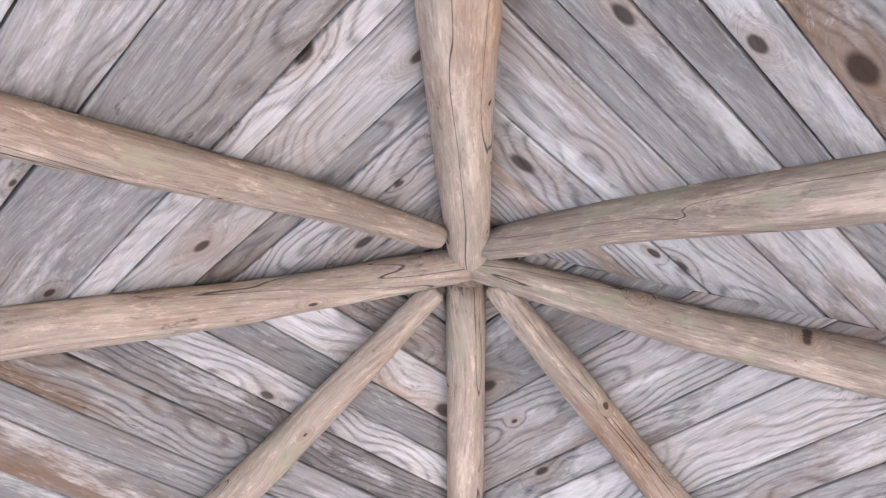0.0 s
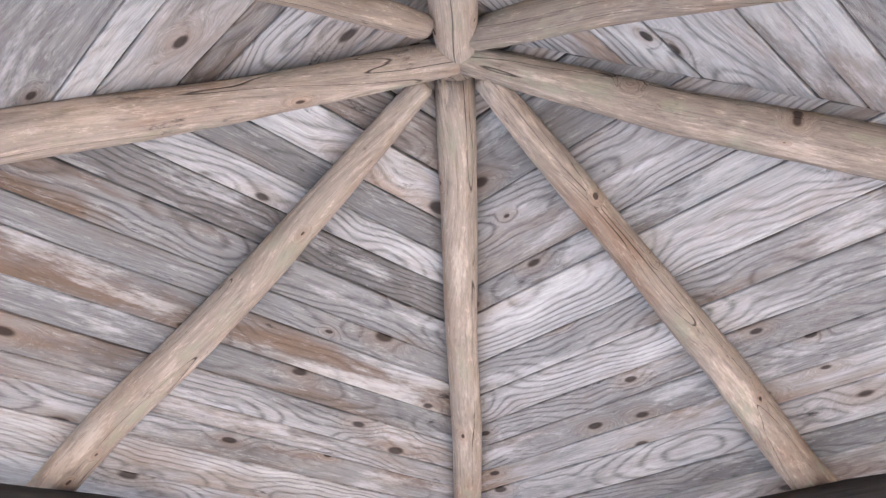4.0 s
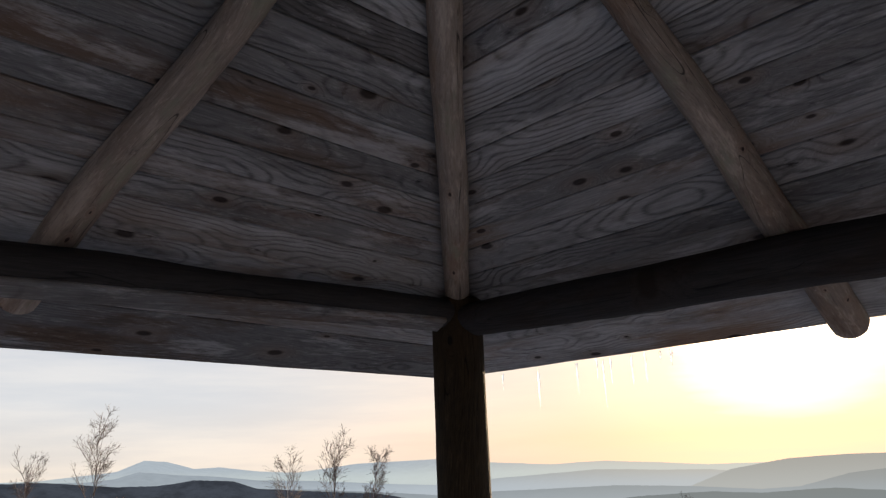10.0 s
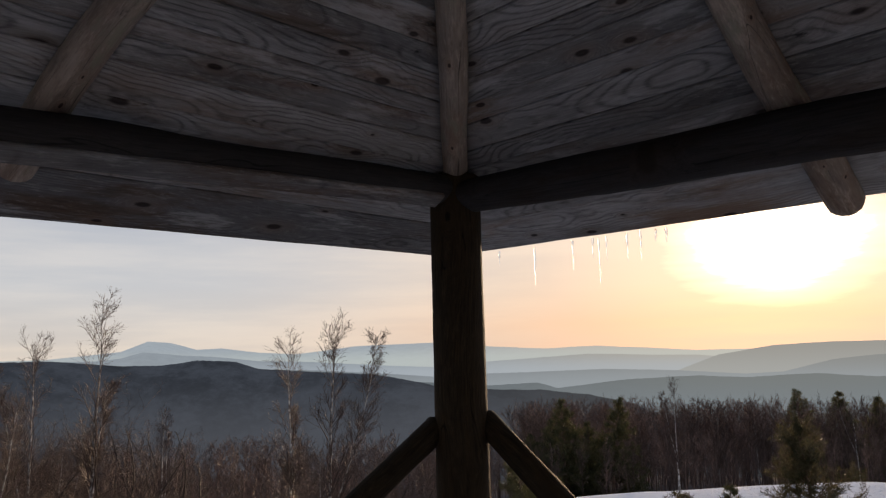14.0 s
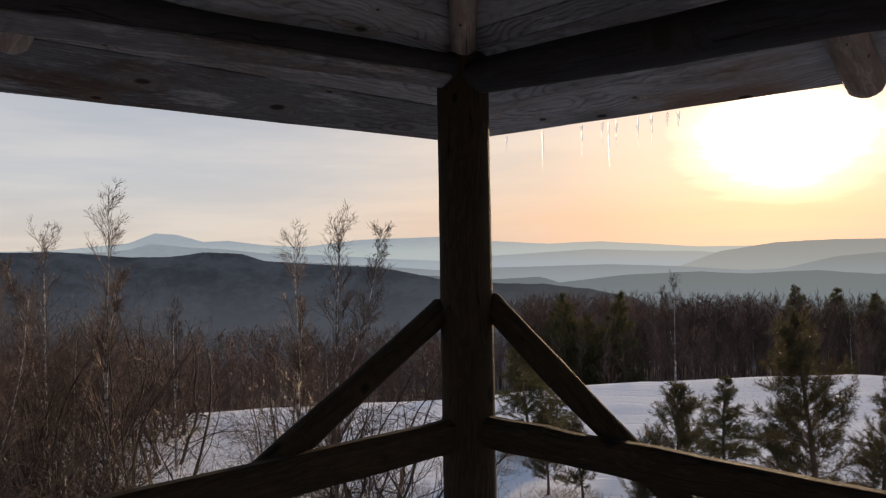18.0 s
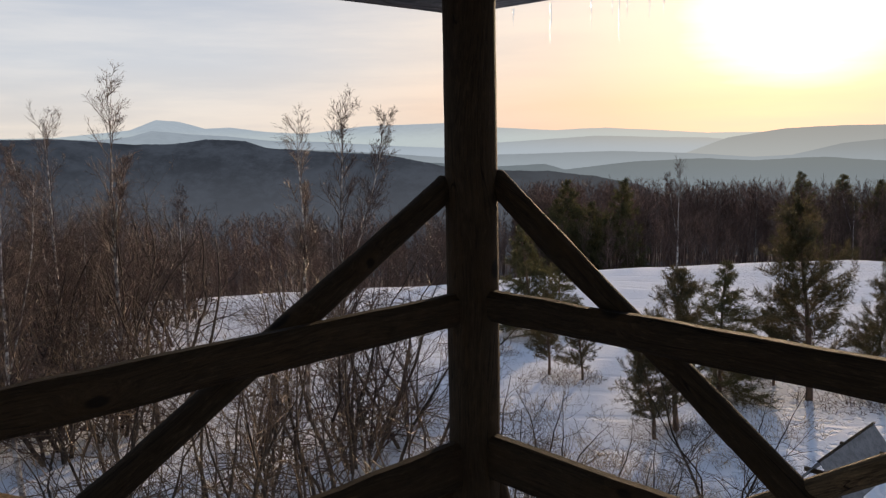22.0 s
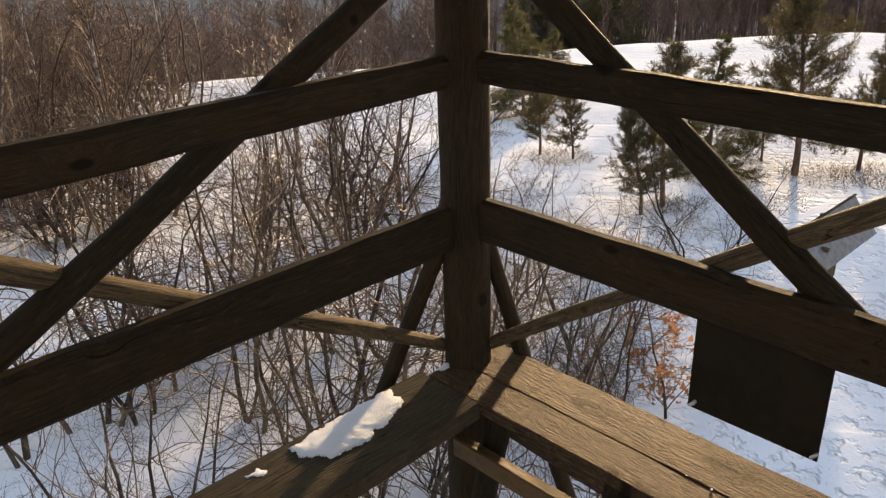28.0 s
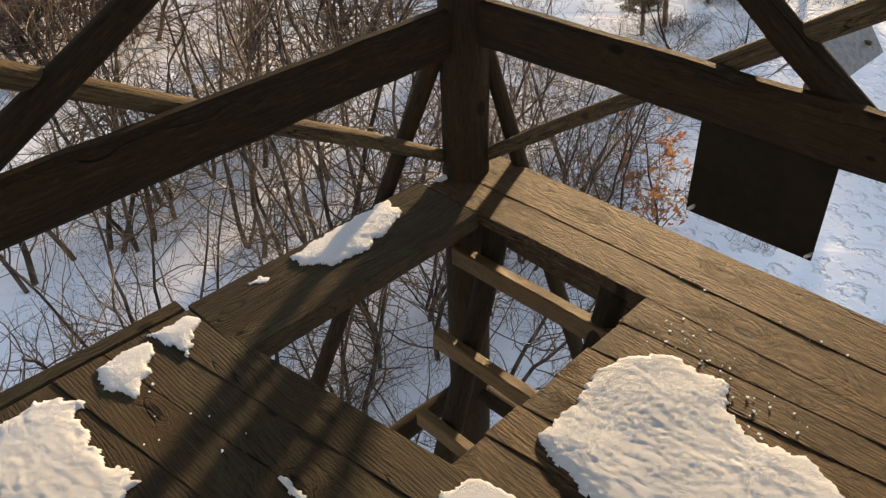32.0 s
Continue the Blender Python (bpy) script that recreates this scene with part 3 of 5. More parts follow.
# ---- deck ----
floor = tagged(new("floor", mesh("frame_under_deck", 
    [on_deck(a, b, z) for z in (-0.20, -0.06) for a, b in ((0.9, 0.0), (0.98, 0.0), (0.98, 2.25), (0.9, 2.25))],
    [(0, 1, 2, 3), (7, 6, 5, 4), (0, 4, 5, 1), (1, 5, 6, 2), (2, 6, 7, 3), (3, 7, 4, 0)])),
    "worn dark plank deck with an open ladder hatch", "floor", kind="structure")
floor.data.materials.append(dark_wood)
TH = 0.045


def deck_board(a0, a1, b0, b1, sd, drop=0.0, thick=TH, skew=0.0, name="deck_board"):
    p0 = on_deck(a0, (b0 + b1) / 2, -thick - drop)
    p1 = on_deck(a1, (b0 + b1) / 2 + skew * (a1 - a0), -thick - drop)
    return plank(name, p0, p1, (0, 0, 1), b1 - b0 - 0.002, thick, deck_wood, floor, sd, edge=0.0025, warp=0.0016)


deck_board(-0.06, 2.32, -0.150, 0.043, 70)
deck_board(-0.02, 2.32, 0.043, 0.186, 71, 0.001)


def deck_wedge(a0, a1, b00, b01, b10, b11, sd, drop=0.0, mat=deck_wood):
    """A board cut on the skew: from b00 to b01 at its start, from b10 to b11 at its end."""
    me = plank_mesh(((0, -b01 + 0.0006), (a1 - a0, -b11 + 0.0006), (a1 - a0, -b10 - 0.0006), (0, -b00 - 0.0006)), TH, sd, 0.0022, 0.0014)
    return piece("deck_board", me, mat, floor, along(on_deck(a0, 0, -TH - drop), on_deck(a1, 0, -TH - drop)))


starts, ends = (0.186, 0.322, 0.458, 0.60, 0.74, 0.865, 0.985), (0.186, 0.215, 0.285, 0.42, 0.56, 0.68, 0.778)
for i in range(6):
    deck_wedge(0.885 + 0.007 * (i % 2), 2.32, starts[i], starts[i + 1], ends[i], ends[i + 1], 72 + i, 0.0015 * (i % 3))
b = 1.114
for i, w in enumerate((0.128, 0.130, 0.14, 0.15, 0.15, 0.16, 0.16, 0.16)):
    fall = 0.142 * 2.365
    deck_wedge(-0.045, 2.32, b, b + w, b - fall, b + w - fall, 80 + i, 0.0015 * (i % 2), shaded_deck_wood)
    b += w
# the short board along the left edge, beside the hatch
plank("edge_board", on_deck(0.085, 0.19, -0.065), on_deck(0.085, 1.105, -0.065), (0, 0, 1), 0.30, 0.065, shaded_deck_wood, floor, 95, edge=0.005)
for k, (a0, a1, b0) in enumerate(((0.0, 2.25, 2.2),)):
    log_between("bearer", on_deck(a0 - 0.2, b0, -0.15), on_deck(a1 + 0.2, b0, -0.15), 0.075, 0.075, dark_wood, floor, 96 + k)
for k, a0 in enumerate((0.02, 2.2)):
    log_between("bearer", on_deck(a0, -0.1, -0.17), on_deck(a0, 2.4, -0.17), 0.075, 0.075, dark_wood, floor, 98 + k)

plank("bearer", on_deck(-0.1, -0.075, -0.29), on_deck(2.4, -0.075, -0.43), (0, 0, 1), 0.075, 0.125, bark_pole, floor, 105, edge=0.006)
plank("edge_trim", on_deck(-0.085, 1.12, -0.09), on_deck(-0.085, 2.35, -0.09), (0, 0, 1), 0.06, 0.088, shaded_deck_wood, floor, 106, edge=0.006)

# ---- ladder in the hatch ----
ladder = root("ladder", "steep wooden ladder with flat rungs below the hatch", "ladder", kind="structure")
def on_ladder(a, z, off=0.0):
    return on_deck(a, 0.105 + 0.335 * -z + off, z)


log_between("stile", on_ladder(0.235, -0.05, -0.055), on_ladder(0.235, -3.58, -0.055), 0.044, 0.050, dark_wood, ladder, 110)
log_between("stile", on_ladder(0.745, -0.05, -0.01), on_ladder(0.745, -3.58, -0.01), 0.046, 0.052, dark_wood, ladder, 111)
for k in range(10):
    z = -0.180 - 0.335 * k
    plank("rung", on_ladder(0.125, z - 0.078), on_ladder(0.83, z - 0.078), (0, 0, 1), 0.042, 0.078, rung_wood, ladder, 112 + k, edge=0.005)
for k, side in enumerate((side_left, side_right)):
    log_between("girt", side(-0.05, 0.0, -1.12), side(2.3, 0.0, -1.05), 0.045, 0.05, dark_wood, floor, 124 + k)

landing = root("landing", "plank landing lower down in the tower", "landing", kind="structure")
for k in range(8):
    plank("landing_board", on_deck(-0.05, 1.2 + 0.16 * k, -3.62), on_deck(2.3, 1.2 + 0.16 * k, -3.62), (0, 0, 1), 0.15, 0.04, deck_wood, landing, 400 + k)

# ---- sheet hung on the right railing ----
panel = root("sign_panel", "dark flat sheet fixed to the middle rail, seen from behind", "sign panel")
plank("sheet", side_right(0.860, 0.012, 0.340), side_right(1.222, 0.012, 0.340), Vector(side_right(0, 1, 0)) - Vector(side_right(0, 0, 0)), 0.30, 0.006, panel_paint, panel, 130, edge=0.001, warp=0.0006)
for s in (0.872, 1.210):
    log_between("nail", side_right(s, 0.004, 0.205), side_right(s, 0.020, 0.205), 0.0045, 0.0045, simple("zinc_nail", (0.5, 0.5, 0.5), (0.6, 0.6, 0.6), 30.0, 0.4, metal=0.8), panel, 131, sides=8, knots=0)


# ---- ground ----
def field_height(x, y):
    """The hill top under the tower: a gentle field that falls away to the valleys."""
    r = math.hypot(x, y)
    z = GROUND + 0.012 * x * 0.6 + (0.30 * noise.noise((x * 0.05, y * 0.05, 3.0)) + 0.16 * noise.noise((x * 0.16, y * 0.19, 8.0)) + 0.05 * noise.noise((x * 0.5, y * 0.6, 5.0))) * min(1, r / 8)
    edge = 41.5 + 0.22 * x + 1.2 * noise.noise((x * 0.06, 7.0, 1.0))
    if y > edge or r > 52:
        d = max(y - edge, r - 52, 0)
        fall = 0.125 + (0.05 if x < 0 else 0)
        z -= 0.10 * min(d, 15) + fall * min(d, 90) + 0.16 * max(d - 90, 0)
    return max(z, -170)


radii = [0.0]
while radii[-1] < 4600:
    radii.append(radii[-1] + max(0.45, radii[-1] * 0.03))
NA = 300
gv, gf = [], []
for r in radii:
    for j in range(NA):
        a = 2 * math.pi * j / NA
        gv.append((r * math.sin(a), r * math.cos(a), field_height(r * math.sin(a), r * math.cos(a))))
for i in range(len(radii) - 1):
    for j in range(NA):
        gf.append((i * NA + j, (i + 1) * NA + j, (i + 1) * NA + (j + 1) % NA, i * NA + (j + 1) % NA))
ground = tagged(new("ground", mesh("ground", gv, gf, True)), "snow-covered hilltop field with footprints and bare patches", "ground", kind="structure")
ground.data.materials.append(field_snow)

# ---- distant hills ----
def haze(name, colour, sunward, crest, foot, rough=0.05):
    """Distance: wooded hills, the bright air painted into a glowing colour, warmer towards the sun, paler in the
    valleys.
    """
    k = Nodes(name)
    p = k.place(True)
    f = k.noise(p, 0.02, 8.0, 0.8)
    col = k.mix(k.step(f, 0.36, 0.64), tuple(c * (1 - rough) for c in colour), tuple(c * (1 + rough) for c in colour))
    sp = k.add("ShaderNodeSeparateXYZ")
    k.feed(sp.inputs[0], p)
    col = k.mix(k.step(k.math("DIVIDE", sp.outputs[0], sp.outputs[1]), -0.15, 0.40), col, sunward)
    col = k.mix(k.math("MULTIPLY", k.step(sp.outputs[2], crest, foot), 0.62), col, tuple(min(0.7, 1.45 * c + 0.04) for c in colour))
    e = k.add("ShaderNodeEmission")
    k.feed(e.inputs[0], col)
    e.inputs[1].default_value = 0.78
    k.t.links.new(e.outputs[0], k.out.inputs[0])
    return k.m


def ridge(name, dist, profile, mat, rough, seed, label):
    """A wooded ridge whose crest has the elevations (azimuth, degrees up) of profile."""
    az = np.arange(-75, 75.01, 0.12)
    el = np.interp(az, [p[0] for p in profile], [p[1] for p in profile])
    v, f = [], []
    n = len(az)
    for i, (a, e) in enumerate(zip(az, el)):
        d = dist * (1 + 0.05 * math.sin(a * 0.13 + seed))
        jig = rough * (noise.noise((a * 0.25, seed, 0)) + 0.5 * noise.noise((a * 0.9, seed, 2)) + 0.35 * noise.noise((a * 3.1, seed, 5)) + 0.3 * noise.noise((a * 11.0, seed, 7)))
        top = 1.6 + d * math.tan(radians(e + jig))
        for k, (dd, w) in enumerate(((-0.25, 0.0), (-0.12, 0.55), (-0.04, 0.9), (0.0, 1.0), (0.06, 0.8), (0.2, 0.0))):
            base = -190 if dist > 1500 else -120
            q = d * (1 + dd)
            v.append((q * math.sin(radians(a)), q * math.cos(radians(a)), base + (top - base) * w))
    for i in range(n - 1):
        for k in range(5):
            f.append((i * 6 + k, (i + 1) * 6 + k, (i + 1) * 6 + k + 1, i * 6 + k + 1))
    ob = tagged(new(name, mesh(name, v, f, True)), label, "hills", kind="structure")
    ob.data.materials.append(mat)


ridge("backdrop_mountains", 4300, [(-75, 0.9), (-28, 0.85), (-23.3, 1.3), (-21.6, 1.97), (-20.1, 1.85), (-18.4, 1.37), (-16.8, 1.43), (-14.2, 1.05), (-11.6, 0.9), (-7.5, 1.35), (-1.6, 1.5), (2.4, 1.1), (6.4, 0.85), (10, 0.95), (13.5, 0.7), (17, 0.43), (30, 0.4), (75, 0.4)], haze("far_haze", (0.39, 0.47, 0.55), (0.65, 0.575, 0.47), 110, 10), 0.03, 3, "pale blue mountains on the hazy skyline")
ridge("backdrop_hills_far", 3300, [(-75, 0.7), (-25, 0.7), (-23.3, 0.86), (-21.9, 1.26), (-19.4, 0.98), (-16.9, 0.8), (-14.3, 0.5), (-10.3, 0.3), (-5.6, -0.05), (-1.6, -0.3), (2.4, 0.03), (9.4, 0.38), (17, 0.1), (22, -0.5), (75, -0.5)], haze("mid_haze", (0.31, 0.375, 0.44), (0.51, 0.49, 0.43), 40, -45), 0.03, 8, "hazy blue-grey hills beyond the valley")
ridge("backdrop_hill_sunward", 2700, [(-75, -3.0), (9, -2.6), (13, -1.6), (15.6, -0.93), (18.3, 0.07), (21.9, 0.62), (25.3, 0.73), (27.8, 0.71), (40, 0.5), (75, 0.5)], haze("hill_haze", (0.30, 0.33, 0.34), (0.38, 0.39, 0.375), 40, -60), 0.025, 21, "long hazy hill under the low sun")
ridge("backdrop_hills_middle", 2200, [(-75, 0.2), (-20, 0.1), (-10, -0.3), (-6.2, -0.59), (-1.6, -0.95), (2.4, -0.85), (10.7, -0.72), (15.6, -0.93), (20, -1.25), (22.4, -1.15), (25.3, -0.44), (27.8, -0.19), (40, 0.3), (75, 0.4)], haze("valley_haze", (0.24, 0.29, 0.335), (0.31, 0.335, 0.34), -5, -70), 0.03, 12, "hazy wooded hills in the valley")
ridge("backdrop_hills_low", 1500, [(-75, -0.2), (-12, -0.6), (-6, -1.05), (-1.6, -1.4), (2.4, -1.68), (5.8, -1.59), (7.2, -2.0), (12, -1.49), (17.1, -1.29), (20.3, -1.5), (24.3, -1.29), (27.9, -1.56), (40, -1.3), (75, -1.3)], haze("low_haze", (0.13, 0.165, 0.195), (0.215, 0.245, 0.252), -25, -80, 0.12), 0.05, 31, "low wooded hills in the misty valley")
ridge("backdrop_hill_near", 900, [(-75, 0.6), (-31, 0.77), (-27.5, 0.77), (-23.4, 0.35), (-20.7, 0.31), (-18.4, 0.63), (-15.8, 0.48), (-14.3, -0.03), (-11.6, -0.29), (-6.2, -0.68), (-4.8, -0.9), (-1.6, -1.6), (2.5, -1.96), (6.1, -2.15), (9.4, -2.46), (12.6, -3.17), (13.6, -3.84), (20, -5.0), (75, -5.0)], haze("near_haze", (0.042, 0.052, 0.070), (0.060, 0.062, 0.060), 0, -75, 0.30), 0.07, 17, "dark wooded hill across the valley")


# ---- trees: growth ----
def grow(rng, start, way, length, radius, steps, wander, lift, tip=0.35):
    """One stem: its points and radii."""
    p, d = np.array(start, float), np.array(way, float)
    d /= np.linalg.norm(d)
    pts = [p.copy()]
    for _ in range(steps):
        d = d + rng.normal(0, wander, 3) + np.array((0, 0, lift))
        d /= np.linalg.norm(d)
        p = p + d * length / steps
        pts.append(p.copy())
    return np.array(pts), np.linspace(radius, radius * tip, steps + 1)


def offshoots(rng, stem, count, lo, hi, angle, ratio, rratio, steps, wander, lift, rmin, taper=0.6):
    """Side shoots of a stem, shorter towards its tip."""
    pts, rad = stem
    total = np.linalg.norm(np.diff(pts, axis=0), axis=1).sum()
    out = []
    for t in rng.uniform(lo, hi, count):
        f = t * (len(pts) - 1)
        i = min(int(f), len(pts) - 2)
        u = f - i
        p = pts[i] * (1 - u) + pts[i + 1] * u
        d = pts[i + 1] - pts[i]
        d /= np.linalg.norm(d)
        side = np.cross(d, rng.normal(0, 1, 3))
        side /= np.linalg.norm(side) + 1e-9
        a = radians(angle) * rng.uniform(0.65, 1.3)
        w = d * math.cos(a) + side * math.sin(a)
        L = total * ratio * (1 - taper * t) * rng.uniform(0.6, 1.3)
        r = max(rmin, (rad[i] * (1 - u) + rad[i + 1] * u) * rratio)
        out.append(grow(rng, p, w, L, r, steps, wander, lift, 0.4))
    return out


def tube_mesh(stems, sides):
    """Verts and faces of all stems as tapered tubes with the given sides."""
    V, F, n0 = [], [], 0
    th = np.linspace(0, 2 * np.pi, sides, endpoint=False)
    cs, sn = np.cos(th), np.sin(th)
    for pts, rad in stems:
        d = np.gradient(pts, axis=0)
        d /= np.linalg.norm(d, axis=1)[:, None] + 1e-9
        ref = np.array((0.31, 0.95, 0.05)) if abs(d[0][2]) > 0.7 else np.array((0.1, 0.05, 1.0))
        u = np.cross(d, ref)
        u /= np.linalg.norm(u, axis=1)[:, None] + 1e-9
        w = np.cross(d, u)
        ring = pts[:, None, :] + rad[:, None, None] * (cs[None, :, None] * u[:, None, :] + sn[None, :, None] * w[:, None, :])
        m = len(pts)
        V.append(ring.reshape(-1, 3))
        i = np.arange(m - 1)[:, None] * sides
        j = np.arange(sides)[None, :]
        jn = (j + 1) % sides
        F.append((n0 + np.stack([i + j, i + jn, i + sides + jn, i + sides + j], -1)).reshape(-1, 4))
        n0 += m * sides
    return np.concatenate(V), np.concatenate(F)


def fast_mesh(name, V, F, smooth=True):
    """A mesh from arrays: F has three or four corners a face."""
    me = bpy.data.meshes.new(name)
    n, k = F.shape
    me.vertices.add(len(V))
    me.vertices.foreach_set("co", np.ascontiguousarray(V, dtype=np.float32).ravel())
    me.loops.add(n * k)
    me.loops.foreach_set("vertex_index", np.ascontiguousarray(F, dtype=np.int32).ravel())
    me.polygons.add(n)
    me.polygons.foreach_set("loop_start", np.arange(0, n * k, k, dtype=np.int32))
    me.polygons.foreach_set("use_smooth", np.full(n, smooth))
    me.update(calc_edges=True)
    return me


def tint(name, tones, scale, rough=0.85, stretch=(1, 1, 1), vary=0.35, bump=0.3, through=0.0, spec=0.2):
    """Bark or twigs: two tones in patches, and a tone of its own for each tree or each loose piece."""
    k = Nodes(name)
    p = k.vmath("MULTIPLY", k.place(), stretch)
    f = k.step(k.noise(p, scale, 5.0, 0.65), 0.38, 0.62)
    col = k.mix(f, tones[0], tones[1])
    r = k.math("ADD", k.add("ShaderNodeObjectInfo").outputs["Random"], k.add("ShaderNodeNewGeometry").outputs["Random Per Island"])
    t = k.math("MULTIPLY_ADD", k.math("FRACT", r), vary * 2, 1 - vary)
    c = k.add("ShaderNodeCombineXYZ")
    for i in range(3):
        k.feed(c.inputs[i], t)
    vm = k.add("ShaderNodeVectorMath", op="MULTIPLY")
    k.feed(vm.inputs[0], col), k.feed(vm.inputs[1], c.outputs[0])
    m = k.finish(vm.outputs[0], rough, f, bump, 0.01, spec=spec)
    if through:                                # light comes through thin leaves and needles
        thin = k.add("ShaderNodeBsdfTranslucent")
        k.feed(thin.inputs[0], vm.outputs[0])
        both = k.add("ShaderNodeMixShader")
        both.inputs[0].default_value = through
        k.t.links.new(k.out.inputs[0].links[0].from_socket, both.inputs[1])
        k.t.links.new(thin.outputs[0], both.inputs[2])
        k.t.links.new(both.outputs[0], k.out.inputs[0])
    return m


bark_grey = tint("grey_bark", ((0.026, 0.019, 0.014), (0.085, 0.062, 0.044)), 9.0, stretch=(1, 1, 0.25))
twig_brown = tint("brown_twigs", ((0.042, 0.028, 0.017), (0.160, 0.100, 0.052)), 3.0, 0.5, spec=0.28)
thicket_brown = tint("thicket_twigs", ((0.034, 0.021, 0.017), (0.086, 0.051, 0.039)), 3.0, 0.6, spec=0.2)
birch_bark = tint("birch_bark", ((0.50, 0.47, 0.44), (0.09, 0.07, 0.06)), 3.2, stretch=(1, 1, 2.2), vary=0.12)
birch_twigs = tint("birch_twigs", ((0.060, 0.040, 0.034), (0.11, 0.074, 0.060)), 3.0, 0.6)
pine_bark = tint("pine_bark", ((0.09, 0.06, 0.045), (0.20, 0.13, 0.09)), 10.0, stretch=(1, 1, 0.4))
needle_green = tint("pine_needles", ((0.055, 0.052, 0.023), (0.118, 0.095, 0.045)), 2.5, 0.6, vary=0.4, through=0.3)
spruce_green = tint("spruce_needles", ((0.055, 0.060, 0.025), (0.115, 0.104, 0.045)), 2.5, 0.65, vary=0.4, through=0.35)
dry_leaf = tint("dry_leaves", ((0.30, 0.12, 0.05), (0.45, 0.21, 0.09)), 8.0, 0.6, vary=0.3, through=0.45)
forest_brown = tint("far_branches", ((0.085, 0.057, 0.047), (0.172, 0.114, 0.092)), 0.15, vary=0.45)


def plant(name, trunk, crown, trunk_mat, crown_mat, label, category, group):
    ob = root(name, label, category, group)
    piece("trunk", fast_mesh("trunk", *trunk), trunk_mat, ob)
    piece("crown", fast_mesh("crown", *crown), crown_mat, ob)
    return ob


def bare_shrub(seed, height, stems, spread):
    """Stems from one foot, with rising branches, twigs and fine shoots."""
    rng = np.random.default_rng(seed)
    main, first, second, third = [], [], [], []
    for i in range(stems):
        a = rng.uniform(0, 6.28)
        lean = spread * rng.uniform(0.3, 1.0)
        foot = np.array((0.18 * math.cos(a), 0.18 * math.sin(a), -0.40)) * min(1, stems - 0.5)
        s = grow(rng, foot, (lean * math.cos(a), lean * math.sin(a), 1), height * rng.uniform(0.65, 1.05), 0.009 + 0.0070 * height * rng.uniform(0.55, 1.25), 13, 0.11, 0.03, 0.12)
        main.append(s)
        br = offshoots(rng, s, 18, 0.12, 0.98, 58, 0.50, 0.42, 9, 0.20, 0.012, 0.0036)
        first += br
        for b in br:
            tw = offshoots(rng, b, 6, 0.10, 1.0, 55, 0.50, 0.55, 5, 0.20, 0.01, 0.0028)
            second += tw
            for t in tw:
                third += offshoots(rng, t, 3, 0.15, 1.0, 52, 0.62, 0.7, 3, 0.18, 0.01, 0.0017)
    V0, F0 = tube_mesh(main, 7)
    V1, F1 = tube_mesh(first, 4)
    V2, F2 = tube_mesh(second + third, 3)
    n = len(V1)
    return (V0, F0), (np.concatenate([V1, V2]), np.concatenate([F1, F2 + n]))


def birch(seed, height):
    """A slender birch, often with a fork, fine twigs rising and then hanging."""
    rng = np.random.default_rng(seed)
    s = grow(rng, (0, 0, -0.2), (rng.normal(0, 0.03), rng.normal(0, 0.03), 1), height, 0.009 * height, 16, 0.030, 0.03, 0.07)
    s[0][:, :2] -= np.linspace(0, 1, len(s[0]))[:, None] ** 1.5 * s[0][-1, :2]        # its top stands over its foot
    main = [s]
    main += offshoots(rng, s, 1, 0.30, 0.5, 13, 0.50, 0.55, 12, 0.035, 0.05, 0.02, 0.3)
    first, fine = [], []
    for m in main:
        br = offshoots(rng, m, 56, 0.25, 0.99, 38, 0.20, 0.42, 6, 0.06, 0.07, 0.007)
        first += br
        for b in br:
            tw = offshoots(rng, b, 9, 0.15, 1.0, 36, 0.60, 0.6, 4, 0.09, 0.0, 0.0046)
            fine += tw
            for t in tw:
                fine += offshoots(rng, t, 4, 0.1, 1.0, 36, 0.75, 0.7, 2, 0.10, -0.03, 0.0038)
    V1, F1 = tube_mesh(first, 4)
    V2, F2 = tube_mesh(fine, 3)
    return tube_mesh(main, 8), (np.concatenate([V1, V2]), np.concatenate([F1, F2 + len(V1)]))


def needles(rng, spots, ways, size, count):
    """Tufts: thin three-cornered blades that point outwards along ways."""
    k = len(spots)
    P = np.repeat(spots, count, 0)
    D = np.repeat(ways, count, 0) + rng.normal(0, 0.75, (k * count, 3))
    D /= np.linalg.norm(D, axis=1)[:, None] + 1e-9
    L = size * rng.uniform(0.6, 1.3, (k * count, 1))
    S = np.cross(D, rng.normal(0, 1, D.shape))
    S /= np.linalg.norm(S, axis=1)[:, None] + 1e-9
    P = P + rng.normal(0, size * 0.25, P.shape)
    a, b, c = P - S * L * 0.05, P + S * L * 0.05, P + D * L
    V = np.stack([a, b, c], 1).reshape(-1, 3)
    return V, np.arange(len(V)).reshape(-1, 3)


